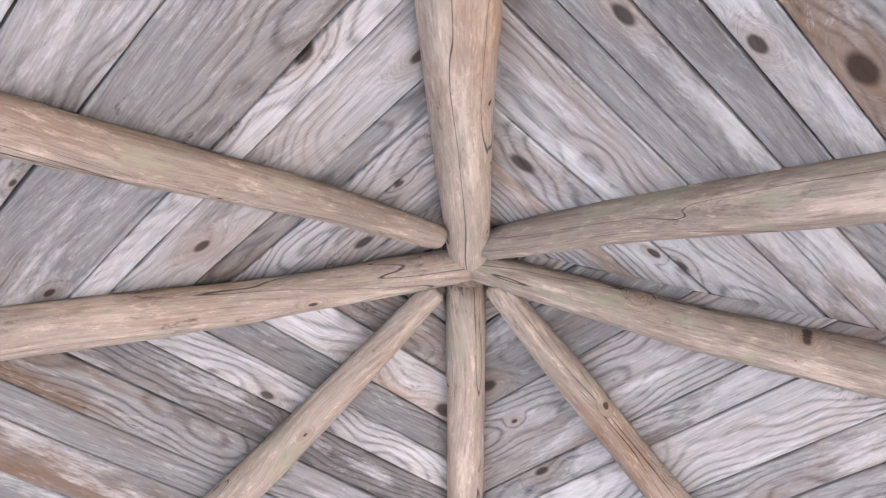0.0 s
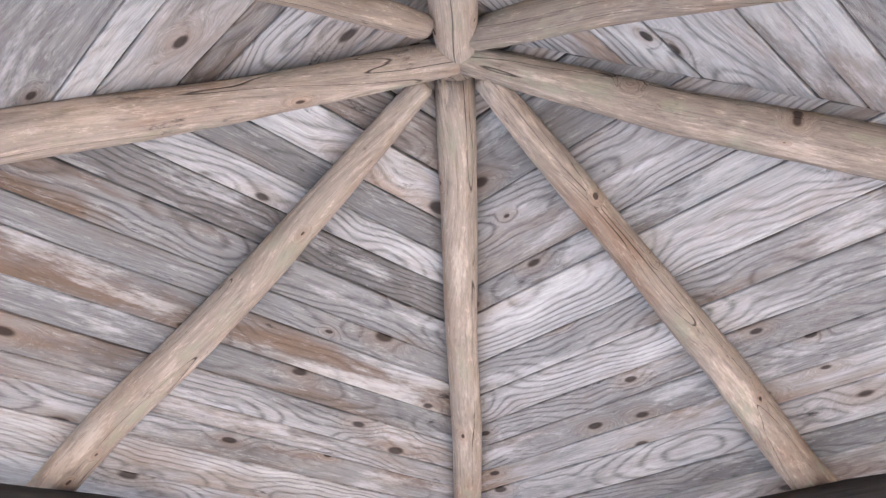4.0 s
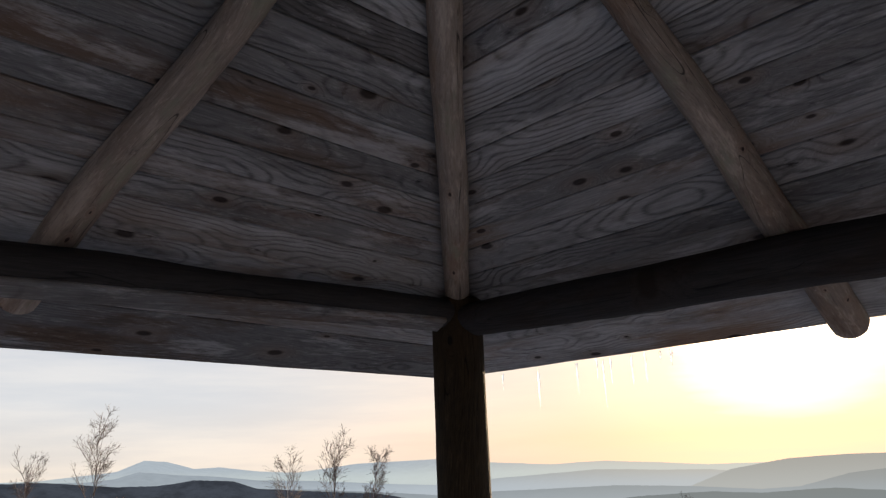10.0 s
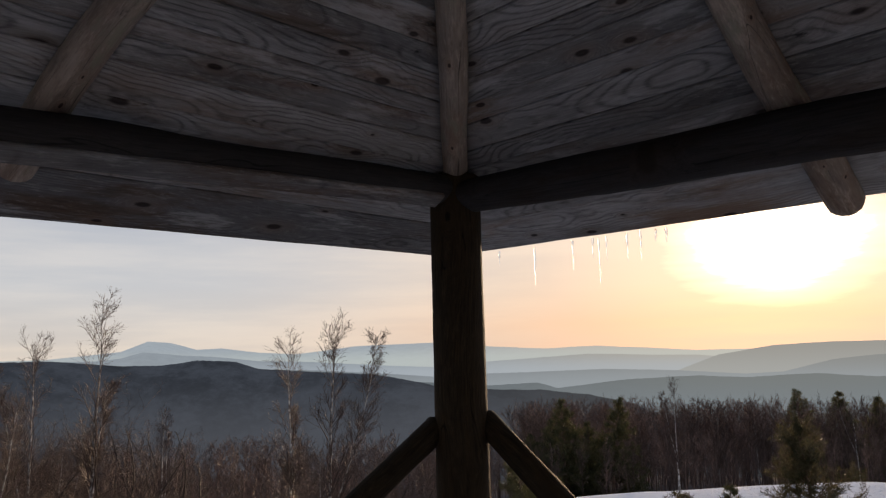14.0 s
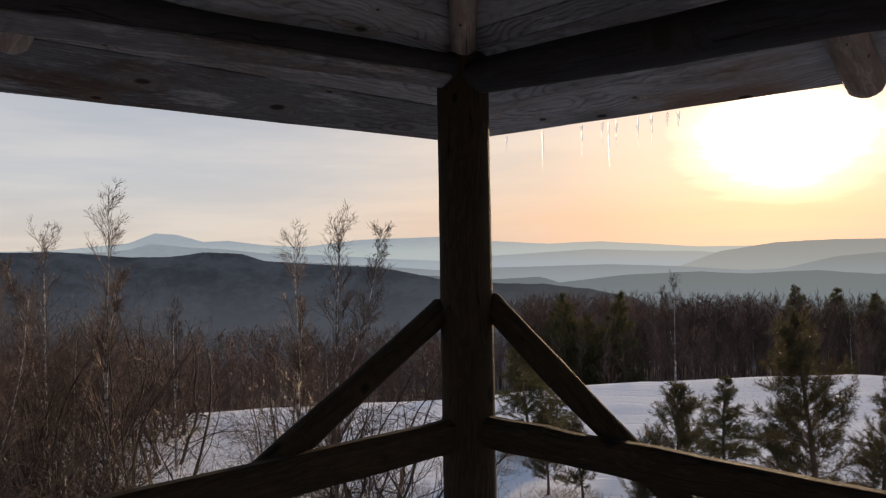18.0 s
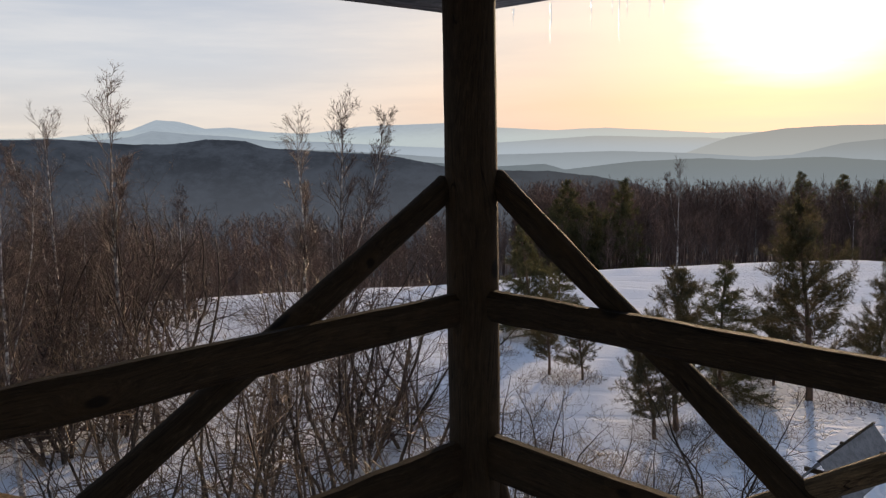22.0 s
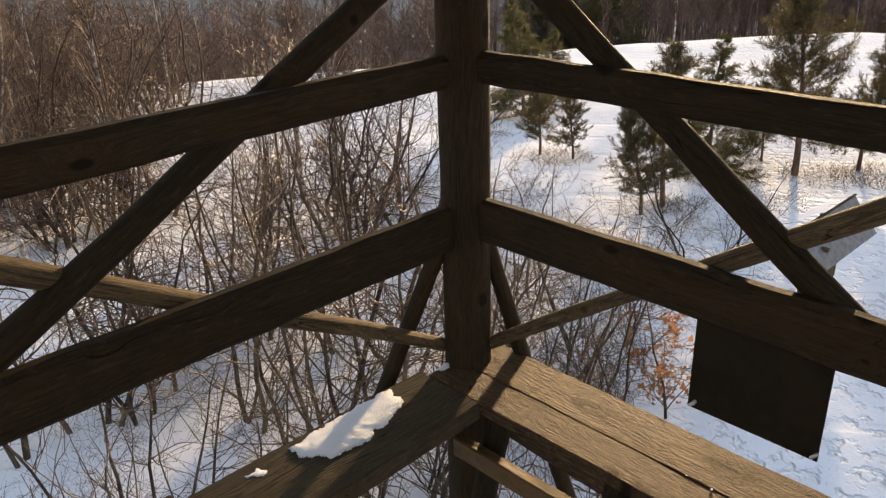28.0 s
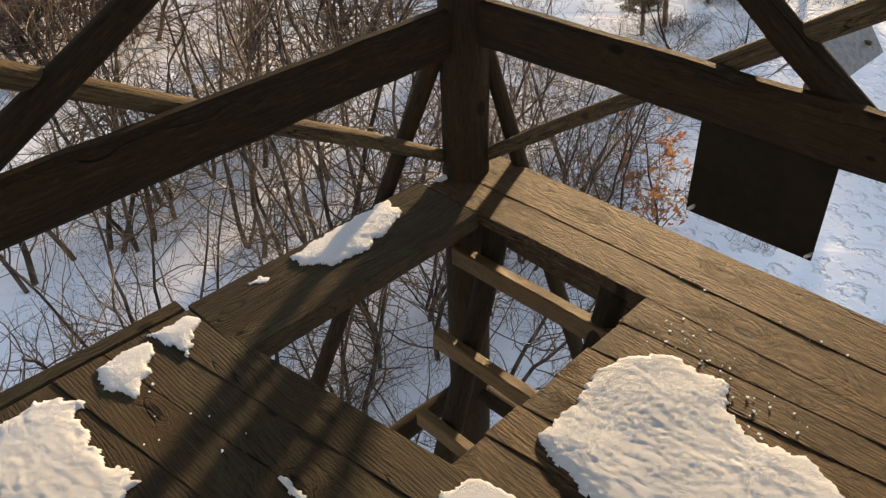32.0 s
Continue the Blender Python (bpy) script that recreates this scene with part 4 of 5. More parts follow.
def conifer(seed, height, kind):
    """kind 'spruce': whorls of drooping boughs in a cone; 'pine': open, uneven, tufted at the ends."""
    rng = np.random.default_rng(seed)
    s = grow(rng, (0, 0, -0.2), (rng.normal(0, 0.02), rng.normal(0, 0.02), 1), height + 0.2, 0.016 * height + 0.015, 14, 0.02 if kind == "spruce" else 0.03, 0.02, 0.08)
    boughs, spots, ways = [], [], []
    pts, rad = s
    n = int(height * (24 if kind == "spruce" else 21))
    low = 0.05 if kind == "spruce" else 0.20
    for i in range(n):
        t = low + (1 - low) * (i + rng.uniform(-0.4, 0.4)) / n
        t = min(max(t, 0.03), 0.985)
        f = t * (len(pts) - 1)
        j = min(int(f), len(pts) - 2)
        p = pts[j] + (pts[j + 1] - pts[j]) * (f - j)
        a = rng.uniform(0, 6.28)
        if kind == "spruce":
            L = height * 0.42 * (1 - t) ** 0.85 * rng.uniform(0.7, 1.15) + 0.06
            w = (math.cos(a), math.sin(a), 0.12 + 0.6 * t)
            b = grow(rng, p, w, L, 0.012, 5, 0.06, -0.05)
        else:
            L = height * (0.045 + 0.32 * (1 - t) ** 0.6) * rng.uniform(0.4, 1.2)
            w = (math.cos(a), math.sin(a), 0.15 + 0.9 * t)
            b = grow(rng, p, w, L, 0.014, 5, 0.12, 0.02)
        boughs.append(b)
        sub = offshoots(rng, b, min(7, 2 + int(L * 7)), 0.2, 1.0, 45, 0.40, 0.6, 3, 0.12, -0.03 if kind == "spruce" else 0.1, 0.004, 0.4)
        boughs += sub
        for q, _ in [b] + sub:
            m = max(2, int(np.linalg.norm(q[-1] - q[0]) / (0.075 if kind == "spruce" else 0.085)))
            lo = 0.25 if kind == "spruce" else 0.3
            for u in np.linspace(lo, 1.0, m):
                g = u * (len(q) - 1)
                e = min(int(g), len(q) - 2)
                spots.append(q[e] + (q[e + 1] - q[e]) * (g - e))
                ways.append((q[e + 1] - q[e]) / (np.linalg.norm(q[e + 1] - q[e]) + 1e-9))
    V1, F1 = tube_mesh([s], 7)
    V2, F2 = tube_mesh(boughs, 3)
    crown = needles(rng, np.array(spots), np.array(ways), 0.125 if kind == "spruce" else 0.13, 13)
    return (np.concatenate([V1, V2]), np.concatenate([F1, F2 + len(V1)])), crown


def at(r, az, sink=0.0):
    x, y = r * math.sin(radians(az)), r * math.cos(radians(az))
    return x, y, field_height(x, y) - sink


def top_at(r, az, el):
    """The height of a tree at that place whose top is el degrees over the level of the deck's eye."""
    return 1.55 + r * math.tan(radians(el)) - at(r, az)[2]


def set_tree(kinds, i, x, y, turn, size, lean=(0, 0)):
    """Put a tree of kinds[i]: the first one itself, then copies of it."""
    kind = kinds[i % len(kinds)]
    m = Matrix.LocRotScale((x, y, field_height(x, y)), Euler((radians(lean[0]), radians(lean[1]), radians(turn))), None)
    ob = kind
    if kind.get("used"):
        ob = copy_thing(kind, m)
    else:
        kind["used"] = 1
        kind.matrix_basis = m
    ob.scale = (size, size, size)
    return ob


SHRUB = "bare brown deciduous shrub with many thin twigs, in snow"
shrubs = [plant("shrub", *bare_shrub(200 + i, h, n, sp), bark_grey, twig_brown, SHRUB, "shrub", "bare shrubs") for i, (h, n, sp) in enumerate(((5.0, 3, 0.30), (4.6, 3, 0.40), (5.4, 2, 0.25), (4.2, 3, 0.50), (5.8, 2, 0.18)))]
thicket = [plant("shrub", *bare_shrub(220 + i, h, n, sp), bark_grey, thicket_brown, "tall bare reddish-brown shrub in a dense thicket", "shrub", "thicket shrubs") for i, (h, n, sp) in enumerate(((5.4, 3, 0.22), (5.0, 4, 0.28), (5.8, 2, 0.16)))]
birches = [plant("birch_tree", *birch(240 + i, 9.0), birch_bark, birch_twigs, "slender leafless birch with white bark", "birch", "birches") for i in range(3)]
pines = [plant("pine_tree", *conifer(260 + i, 5.0, "pine"), pine_bark, needle_green, "young pine with an open, tufted dark green crown", "pine", "pines") for i in range(3)]
spruces = [plant("spruce_tree", *conifer(280 + i, 5.0, "spruce"), pine_bark, spruce_green, "dense dark green spruce in the snow", "spruce", "spruces") for i in range(2)]

rng = random.Random(5)
# birches: distance, azimuth, height
for i, (r, az, h) in enumerate(((22, -25.6, 9.6), (24, -29.6, 8.9), (20, -9.4, 9.1), (21, -12.7, 8.5), (41, 15.4, 6.4), (26, -27.5, 6.0), (19, -10.4, 5.6), (30, -21, 6.4), (17, -33, 7.6), (78, 13.0, 7.5), (80, 20.5, 7.0), (76, 26.5, 7.5))):
    x, y, z = at(r, az)
    set_tree(birches, i, x, y, rng.uniform(0, 360), h / 9.0)
# conifers in the field: x, y, height
for i, (x, y, h) in enumerate(((9.75, 21.0, 5.6), (5.3, 18.5, 4.2), (11.7, 21.2, 3.7), (2.6, 23.7, 2.7), (3.6, 23.1, 2.35), (4.62, 18.0, 2.9), (12.9, 21.6, 3.9), (9.3, 22.4, 2.4))):
    set_tree(pines, i, x, y, rng.uniform(0, 360), h / 5.0)
for i, (x, y, h) in enumerate(((7.35, 21.5, 4.0), (2.57, 29.5, 4.4), (3.9, 32.0, 2.9))):
    set_tree(spruces, i, x, y, rng.uniform(0, 360), h / 5.0)
for i, (r, az, el) in enumerate(((66, 7.6, -2.8), (67, 10.8, -2.7), (70, 6.8, -4.2), (98, 23.7, -2.3), (97, 25.6, -2.5), (94, 28.4, -2.8), (70, 9.4, -4.4), (66, 5.4, -5.2))):
    x, y, z = at(r, az)
    h = top_at(r, az, el)
    set_tree(spruces, i, x, y, rng.uniform(0, 360), h / 5.0)
# shrubs on the slope under the tower: distance, azimuth, height
near = [(4.3, -7, -46), (4.9, 5, -43), (5.4, -15, -38), (4.6, 14, -48), (7.0, -29, -22), (8.0, -38, -18), (10.5, -6, -9), (8.6, -14, -10), (9.8, -21, -8), (11.5, -11, -7), (12.5, -17, -7), (12.0, -25, -6), (6.6, -8, -20), (13.5, -3, -9.5), (7.4, 4, -24), (10.0, 9, -17), (12.2, 14, -17), (15.5, 18.8, -14), (9.2, 1.5, -16), (6.3, -34, -27), (14.0, -30, -5), (11.0, -33, -6), (10.6, -38, -7), (13.6, 6.5, -15),
        (6.9, -2, -22), (7.6, -5, -19), (6.1, 2.5, -28), (9.4, -9.5, -9), (13.0, -21, -6.5), (6.6, -44, -24), (10.8, -28, -6), (12.6, 2.5, -14), (15.0, 20.5, -15), (8.6, 6, -23), (9.5, 12, -21), (10.8, 5.5, -18), (11.4, 10.5, -18), (8.2, 9, -25), (9.2, 15, -23), (7.8, -18, -14), (5.7, -14, -27), (6.2, -24, -24), (10.2, 3, -18)]
for i, (r, az, el) in enumerate(near):
    x, y, z = at(r, az)
    set_tree(shrubs, i, x, y, rng.uniform(0, 360), top_at(r, az, el) / 5.0, (rng.uniform(-5, 5), rng.uniform(-5, 5)))
# the thicket on the left
for i in range(106):
    r, az = rng.uniform(20, 44), rng.uniform(-44, -19.5)
    el = rng.uniform(-5.6, -1.5)
    if i > 95:
        r, az, el = rng.uniform(15, 20), rng.uniform(-19, -4), rng.uniform(-9, -6.5)
    x, y, z = at(r, az)
    set_tree(thicket, i, x, y, rng.uniform(0, 360), top_at(r, az, el) / 5.0, (rng.uniform(-4, 4), rng.uniform(-4, 4)))

# a sapling that keeps its dry leaves
sap = root("beech_sapling", "young beech with dry orange-brown leaves", "sapling")
stem, crown = bare_shrub(300, 3.6, 1, 0.12)
piece("trunk", fast_mesh("trunk", *stem), bark_grey, sap)
piece("crown", fast_mesh("crown", *crown), twig_brown, sap)
lr = np.random.default_rng(301)
low = crown[0][crown[0][:, 2] < 2.5]
pick = low[lr.integers(0, len(low), 520)]
lv = pick[:, None, :] + lr.normal(0, 0.032, (520, 4, 3))
piece("leaves", fast_mesh("leaves", lv.reshape(-1, 3), np.arange(520 * 4).reshape(-1, 4), False), dry_leaf, sap)
sap.location = (3.15, 9.35, field_height(3.15, 9.35))


# ---- woods beyond the field: too many to count ----
def far_tree(seed, bush):
    rng2 = np.random.default_rng(seed)
    s = grow(rng2, (0, 0, -0.5), (rng2.normal(0, 0.04), rng2.normal(0, 0.04), 1), 8.5, 0.065, 6, 0.05, 0.02, 0.15)
    br = offshoots(rng2, s, 18, 0.03 if bush else 0.2, 0.98, 44 if bush else 36, 0.34, 0.45, 3, 0.1, 0.06, 0.02)
    tw = []
    for b in br:
        tw += offshoots(rng2, b, 9, 0.1, 1.0, 40, 0.55, 0.5, 1, 0.12, 0.05, 0.012)
    V0, F0 = tube_mesh([s], 4)
    V1, F1 = tube_mesh(br, 3)
    q = np.array([(p[0], p[-1]) for p, _ in tw])
    side = np.cross(q[:, 1] - q[:, 0], rng2.normal(0, 1, (len(q), 3)))
    side *= 0.018 / (np.linalg.norm(side, axis=1)[:, None] + 1e-9)
    V2 = np.stack([q[:, 0] - side, q[:, 0] + side, q[:, 1] + side * 0.4, q[:, 1] - side * 0.4], 1).reshape(-1, 3)
    F2 = np.arange(len(V2)).reshape(-1, 4)
    n0, n1 = len(V0), len(V0) + len(V1)
    return np.concatenate([V0, V1, V2]), np.concatenate([F0, F1 + n0, F2 + n1])


def woods(name, spots, label):
    kinds = [far_tree(400 + i, i % 2) for i in range(4)]
    V, F, n0 = [], [], 0
    for i, (x, y, h) in enumerate(spots):
        v, f = kinds[i % 4]
        a = rng.uniform(0, 6.28)
        c, s = math.cos(a), math.sin(a)
        k = h / 8.5
        w = np.stack([v[:, 0] * c - v[:, 1] * s, v[:, 0] * s + v[:, 1] * c, v[:, 2]], 1) * k
        V.append(w + np.array((x, y, field_height(x, y))))
        F.append(f + n0)
        n0 += len(v)
    ob = piece(name, fast_mesh(name, np.concatenate(V), np.concatenate(F)), forest_brown)
    return tagged(ob, label, "woods", kind="stuff")


spots = []
for i in range(1500):
    az = rng.uniform(-38, 40) if i < 1050 else rng.uniform(4, 40)
    x0 = math.tan(radians(az))
    y = rng.uniform(0, 1) ** 1.3 * 50 + 70 + 0.2 * x0 * 46
    el = rng.uniform(-5.0, -2.65) if az > 4 else rng.uniform(-8.5, -4.6)
    if az < -18:
        y = rng.uniform(44, 120)
    r = math.hypot(x0 * y, y)
    spots.append((x0 * y, y, max(5.0, top_at(r, az, el))))
for i in range(420):                       # undergrowth at their edge
    az = rng.uniform(-38, 40)
    x0 = math.tan(radians(az))
    y = rng.uniform(50, 76) + 0.2 * x0 * 46
    r = math.hypot(x0 * y, y)
    spots.append((x0 * y, y, max(2.0, min(5.0, top_at(r, az, rng.uniform(-7.2, -4.8))))))
for i in range(170):                       # unseen trees added at the tower's sides and back, to hold light off the ceiling
    az, r = rng.uniform(70, 290), rng.uniform(17, 50)
    x, y, z = at(r, az)
    spots.append((x, y, rng.uniform(7, 10)))
woods("leafless_woods", spots, "brown leafless woods behind the snowy field, with unseen trees added behind the tower")


# ---- dry grass and brushwood that stands out of the snow ----
def clump_stuff(name, places, mat, label, category, tall, blade):
    g = np.random.default_rng(610)
    V, F, n0 = [], [], 0
    stems = []
    for x, y, rad, count in places:
        for _ in range(count):
            a, q = g.uniform(0, 6.28), rad * math.sqrt(g.uniform(0, 1))
            px, py = x + q * math.cos(a), y + q * math.sin(a)
            stems.append(grow(g, (px, py, field_height(px, py) - 0.03), (g.normal(0, 0.7), g.normal(0, 0.7), 1), tall * g.uniform(0.4, 1.2), blade, 4, 0.28, -0.06, 0.3))
    ob = piece(name, fast_mesh(name, *tube_mesh(stems, 3)), mat)
    return tagged(ob, label, category, kind="stuff")


straw = tint("dry_grass", ((0.30, 0.22, 0.13), (0.48, 0.38, 0.24)), 2.0, 0.8)
clump_stuff("dry_grass", [(3.2, 15.6, 1.3, 420), (2.2, 17.0, 1.2, 260), (4.6, 14.2, 0.9, 200), (1.6, 20.0, 1.0, 120), (6.2, 16.8, 0.8, 100), (-3.0, 12.0, 1.6, 200), (8.0, 18.5, 1.0, 120)], straw, "dry straw-coloured grass standing out of the snow", "grass", 0.55, 0.006)
clump_stuff("brushwood", [(3.2, 23.3, 1.1, 420), (7.6, 21.0, 1.3, 420), (10.4, 20.6, 1.2, 380), (12.2, 20.2, 1.3, 320), (5.3, 18.5, 0.6, 160), (2.7, 30.2, 1.2, 260), (11.5, 24.5, 1.2, 260), (6.9, 12.2, 0.7, 160), (3.4, 11.0, 0.8, 180), (0.5, 28, 0.7, 120), (1.5, 26.5, 0.5, 100), (14, 27, 1.2, 200), (4.58, 9.12, 0.45, 90), (2.3, 10.3, 0.7, 220), (2.9, 13.8, 0.9, 260), (8.4, 23.0, 1.1, 320), (5.8, 18.5, 0.7, 220), (11.8, 20.5, 1.3, 320), (-2.5, 6.5, 1.6, 260), (-4.6, 7.6, 1.7, 260), (-0.6, 6.2, 1.2, 220), (1.6, 7.4, 1.0, 200), (-5.0, 5.0, 1.4, 180)], twig_brown, "low brown brushwood under the young trees", "brushwood", 0.38, 0.005)


# ---- snow left on the deck ----
def inside(px, py, poly):
    """Signed distance to a polygon, positive inside."""
    best, odd = 1e9, False
    for (x0, y0), (x1, y1) in zip(poly, poly[1:] + poly[:1]):
        dx, dy = x1 - x0, y1 - y0
        t = max(0, min(1, ((px - x0) * dx + (py - y0) * dy) / (dx * dx + dy * dy + 1e-12)))
        best = min(best, math.hypot(px - x0 - t * dx, py - y0 - t * dy))
        if (y0 > py) != (y1 > py) and px < (x1 - x0) * (py - y0) / (y1 - y0) + x0:
            odd = not odd
    return best if odd else -best


def snow_patch(outline, thick, seed, step=0.0058, ragged=0.018, label="patch of old crusted snow on the deck boards"):
    """A sheet of snow within an outline on the deck, ragged at its rim, lumpy on top."""
    xs, ys = [p[0] for p in outline], [p[1] for p in outline]
    a0, a1, b0, b1 = min(xs) - 0.04, max(xs) + 0.04, min(ys) - 0.04, max(ys) + 0.04
    na, nb = int((a1 - a0) / step), int((b1 - b0) / step)
    idx, v, f = {}, [], []
    hs = {}
    for i in range(na):
        for j in range(nb):
            a, b = a0 + i * step, b0 + j * step
            n = 0.8 * noise.noise((a * 20, b * 20, seed)) + 0.6 * noise.noise((a * 52, b * 52, seed + 9)) + 0.4 * noise.noise((a * 110, b * 110, seed + 5))
            d = inside(a, b, outline) + ragged * n
            if d > 0:
                lump = 0.8 + 0.35 * noise.noise((a * 7, b * 7, seed + 4)) + 0.12 * noise.noise((a * 22, b * 44, seed + 2)) + 0.12 * noise.noise((a * 80, b * 95, seed)) + 0.14 * noise.noise((a * 170, b * 190, seed))
                hs[i, j] = 0.40 * thick * (1 - math.exp(-d / 0.030)) * lump + 0.002
    for (i, j), h in hs.items():
        idx[i, j] = len(v)
        x, y, _ = on_deck(a0 + i * step, b0 + j * step)
        v.append((x, y, h))
    for (i, j) in hs:
        q = [(i, j), (i + 1, j), (i + 1, j + 1), (i, j + 1)]
        if all(c in idx for c in q):
            f.append(tuple(idx[c] for c in reversed(q)))
    for (i, j) in hs:
        if any((i + di, j + dj) not in hs for di, dj in ((1, 0), (-1, 0), (0, 1), (0, -1))):
            x, y, _ = v[idx[i, j]]
            v[idx[i, j]] = (x, y, -0.004)
    ob = new("snow_patch", mesh("snow_patch", v, f, True))
    ob.data.materials.append(deck_snow)
    return tagged(ob, label, "snow", "snow on the deck")


snow_patch([(-0.03, 0.77), (-0.05, 0.64), (-0.06, 0.45), (-0.06, 0.33), (0.05, 0.36), (0.09, 0.45), (0.12, 0.59), (0.11, 0.70), (0.02, 0.77)], 0.03, 1)
snow_patch([(-0.03, 1.25), (-0.03, 1.13), (0.02, 1.11), (0.09, 1.17), (0.14, 1.22), (0.05, 1.23)], 0.02, 2)
snow_patch([(-0.01, 1.41), (-0.03, 1.32), (0.01, 1.25), (0.11, 1.31), (0.17, 1.39), (0.11, 1.42), (0.06, 1.44)], 0.020, 3)
snow_patch([(0.00, 1.66), (0.00, 1.57), (0.06, 1.49), (0.15, 1.51), (0.26, 1.52), (0.42, 1.50), (0.44, 1.55), (0.42, 1.67), (0.35, 1.78), (0.09, 1.84)], 0.022, 4, ragged=0.034)
snow_patch([(0.95, 0.50), (0.98, 0.42), (1.05, 0.34), (1.15, 0.34), (1.22, 0.32), (1.26, 0.41), (1.35, 0.45), (1.45, 0.42), (1.56, 0.46), (1.65, 0.51), (1.48, 0.79), (1.26, 0.86), (1.03, 0.82), (0.98, 0.79), (0.97, 0.64)], 0.028, 5)
snow_patch([(0.92, 1.05), (0.95, 0.98), (1.03, 0.94), (1.09, 0.96), (1.06, 1.05), (0.95, 1.11)], 0.012, 6)
snow_patch([(-0.03, 0.94), (-0.02, 0.88), (0.01, 0.87), (0.03, 0.89), (-0.00, 0.94)], 0.006, 7, ragged=0.012)
snow_patch([(-0.03, 0.15), (-0.04, 0.08), (-0.01, 0.08), (0.02, 0.13)], 0.015, 8, ragged=0.012)
snow_patch([(0.63, 1.28), (0.64, 1.26), (0.72, 1.26), (0.74, 1.27), (0.71, 1.29)], 0.006, 9, ragged=0.012)

# loose crumbs of ice and snow
crumb_snow = simple("crumb_snow", (0.74, 0.75, 0.77), (0.86, 0.86, 0.87), 200.0, 0.6, 0.1, 0.0005)
def crumb(r, sd):
    bm = bmesh.new()
    bmesh.ops.create_icosphere(bm, subdivisions=2, radius=r)
    cr = random.Random(sd)
    for w in bm.verts:
        w.co *= cr.uniform(0.6, 1.35)
        w.co.z *= 0.6
    me = bpy.data.meshes.new("crumb")
    bm.to_mesh(me)
    bm.free()
    me.materials.append(crumb_snow)
    return me


crumbs = root("snow_crumbs", "loose crumbs of frozen snow scattered on the boards", "snow crumbs", at=on_deck(1.0, 0.2))
shapes = [crumb(0.0035, i) for i in range(4)]
cr = random.Random(77)
for i in range(90):
    if i < 60:
        a = cr.uniform(0.97, 1.42)
        b = 0.27 + 0.25 * (a - 1.0) + cr.gauss(0, 0.045)
    elif i < 76:
        a, b = cr.uniform(0.9, 1.7), cr.choice((0.045, 0.04, 0.19)) + cr.gauss(0, 0.01)
    else:
        a, b = cr.uniform(0.0, 0.5), cr.uniform(1.2, 1.7)
    k = cr.uniform(0.3, 1.05) ** 1.8
    ob = piece("crumb", shapes[i % 4], deck_snow, crumbs)
    x, y, z = on_deck(a, b, 0.0012 * k)
    ob.matrix_basis = Matrix.LocRotScale(Vector((x, y, z)) - crumbs.location, Euler((0, 0, cr.uniform(0, 6))), Vector((k * 1.3, k, k * 0.8)))

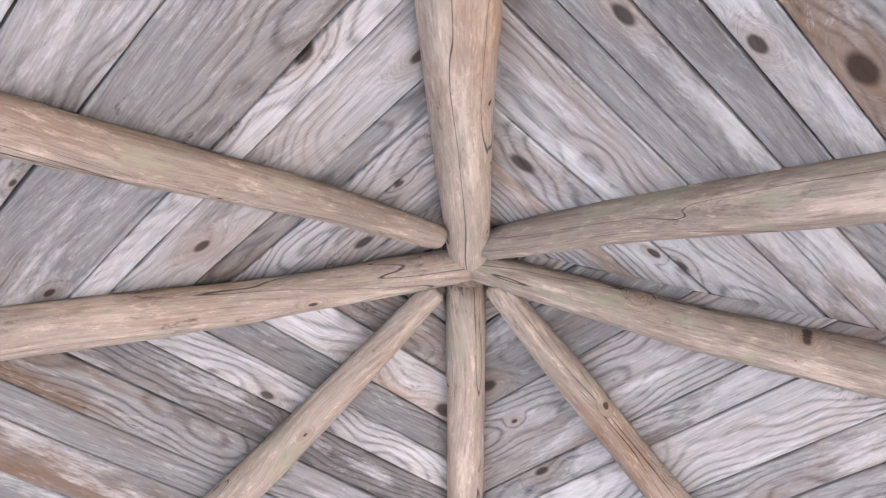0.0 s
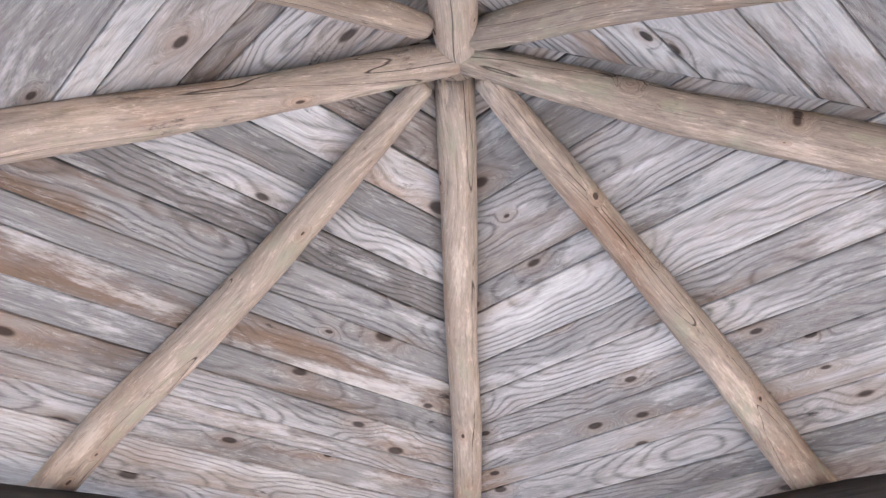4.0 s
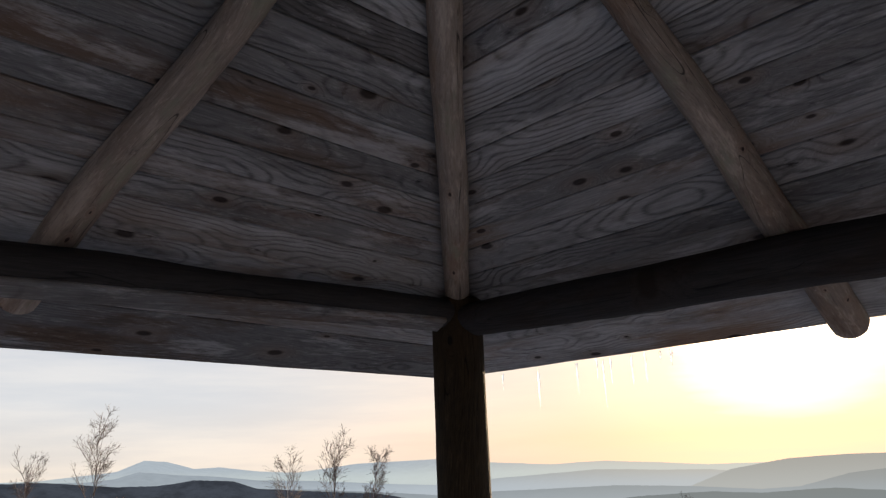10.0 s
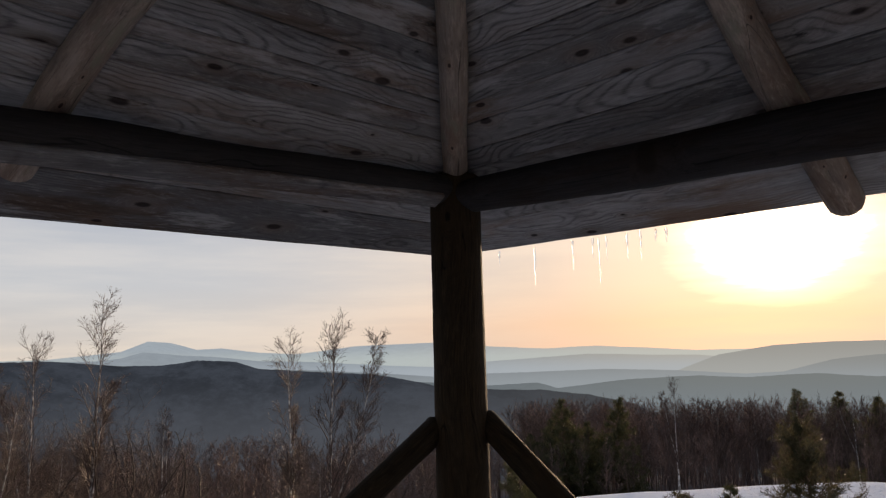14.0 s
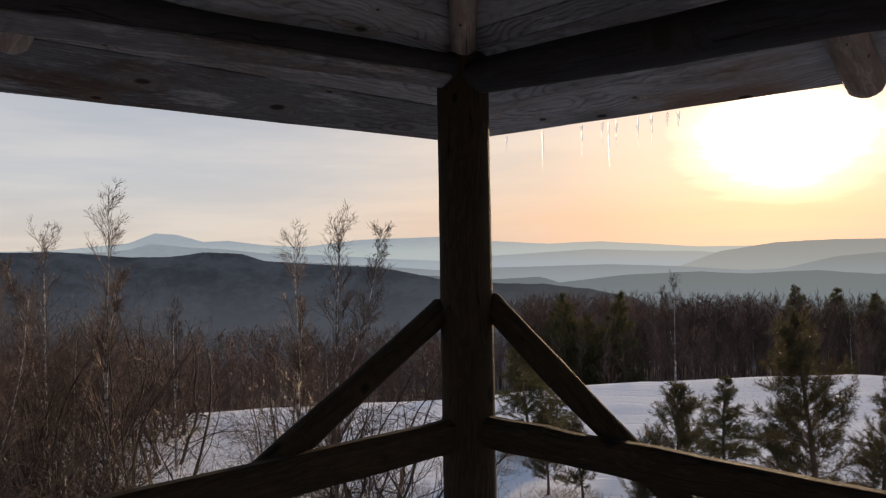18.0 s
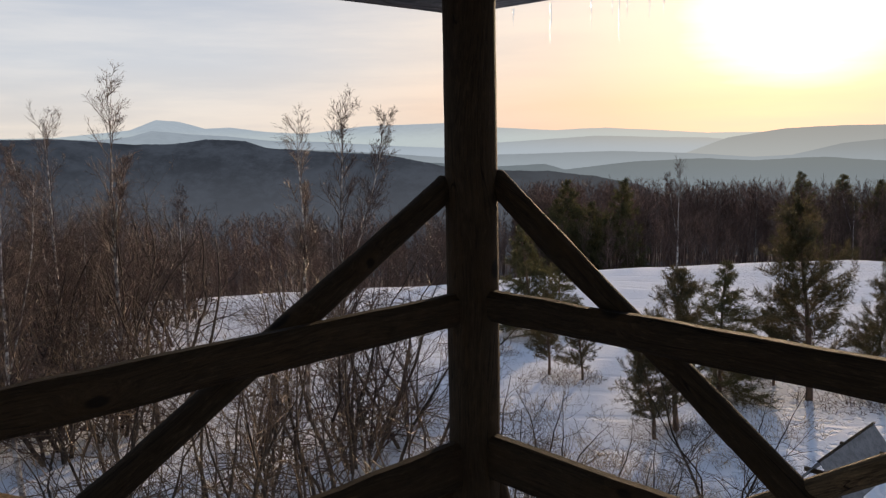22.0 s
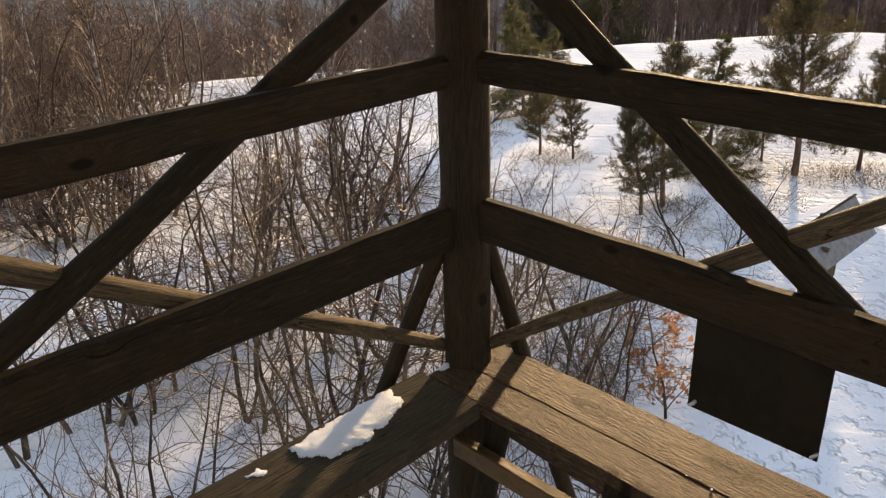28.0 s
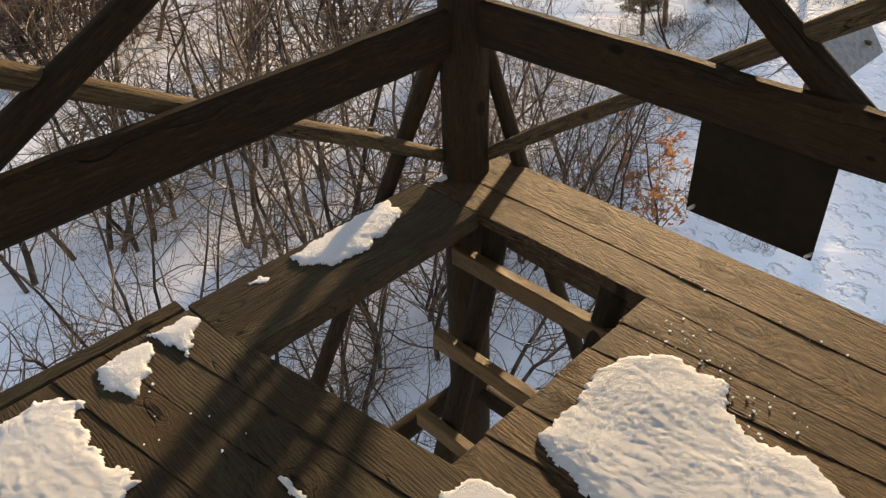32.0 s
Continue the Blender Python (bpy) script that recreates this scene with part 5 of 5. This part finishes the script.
# ---- icicles under the eave ----
ice = Nodes("ice")
glass = ice.add("ShaderNodeBsdfPrincipled")
glass.inputs["Base Color"].default_value = (0.95, 0.97, 1, 1)
glass.inputs["Roughness"].default_value = 0.08
glass.inputs["IOR"].default_value = 1.31
glass.inputs["Transmission Weight"].default_value = 1.0
ice.t.links.new(glass.outputs[0], ice.out.inputs[0])
for i, (s, L) in enumerate(((-0.045, 0.135), (0.129, 0.095), (0.215, 0.060), (0.240, 0.150), (0.270, 0.075), (0.353, 0.085), (0.404, 0.080), (0.46, 0.03), (0.50, 0.04), (-0.22, 0.05))):
    ir = np.random.default_rng(500 + i)
    zs = np.linspace(0.012, -L, 10)
    pts = np.stack([ir.normal(0, 0.0007, 10), ir.normal(0, 0.0007, 10), zs], 1)
    rad = 0.0045 * np.linspace(1, 0.12, 10) * (1 + 0.2 * ir.normal(0, 1, 10))
    V, F = tube_mesh([(pts, rad)], 8)
    x, y, z = side_right(s, 0.455, 2.044 - 0.012 * s)
    ob = tagged(new("icicle", fast_mesh("icicle", V, F)), "thin clear icicle hanging from the eave board", "icicle", "icicles")
    ob.data.materials.append(ice.m)
    ob.location = (x, y, z + 0.006)

# ---- information shelter in the field ----
sheet_metal = simple("zinc_sheet", (0.11, 0.113, 0.118), (0.19, 0.193, 0.20), 7.0, 0.6, 0.15, 0.004, 0.3)
shelter = root("information_shelter", "small wooden notice board under a grey sheet metal gable roof", "notice board")
r0, r1 = Vector((5.75, 11.55, -3.75)), Vector((7.45, 13.15, -3.70))
run = (r1 - r0).normalized()
side_way = Vector((run.y, -run.x, 0)).normalized()
g = field_height(6.5, 12.5)
for k, sgn in enumerate((1, -1)):
    lo0, lo1 = r0 + side_way * 0.50 * sgn - Vector((0, 0, 0.64)), r1 + side_way * 0.50 * sgn - Vector((0, 0, 0.64))
    mid0, mid1 = (r0 + lo0) / 2, (r1 + lo1) / 2
    nrm = (r0 - lo0).cross(run)
    if nrm.z < 0:
        nrm = -nrm
    plank("roof_panel", mid0, mid1, nrm, 0.81, 0.012, sheet_metal, shelter, 520 + k, warp=0.003)
plank("ridge_cap", r0 - run * 0.03 + Vector((0, 0, 0.005)), r1 + run * 0.03 + Vector((0, 0, 0.005)), (0, 0, 1), 0.05, 0.02, dark_wood, shelter, 523)
for k, t in enumerate((0.18, 0.82)):
    for sgn in (1, -1):
        c = r0.lerp(r1, t) + side_way * 0.22 * sgn
        log_between("post", (c.x, c.y, g - 0.2), (c.x, c.y, -3.93), 0.05, 0.045, bark_pole, shelter, 524 + k * 2 + sgn)
    for dz in (-0.40,):
        c0, c1 = r0.lerp(r1, t) + side_way * 0.40 + Vector((0, 0, dz)), r0.lerp(r1, t) - side_way * 0.40 + Vector((0, 0, dz))
        plank("tie_beam", c0, c1, (0, 0, 1), 0.07, 0.07, bark_pole, shelter, 530 + k)
for k in range(4):
    zz = g + 0.75 + 0.22 * k
    c0, c1 = r0.lerp(r1, 0.16), r0.lerp(r1, 0.84)
    plank("board", (c0.x, c0.y, zz), (c1.x, c1.y, zz), side_way, 0.21, 0.03, bark_pole, shelter, 534 + k)
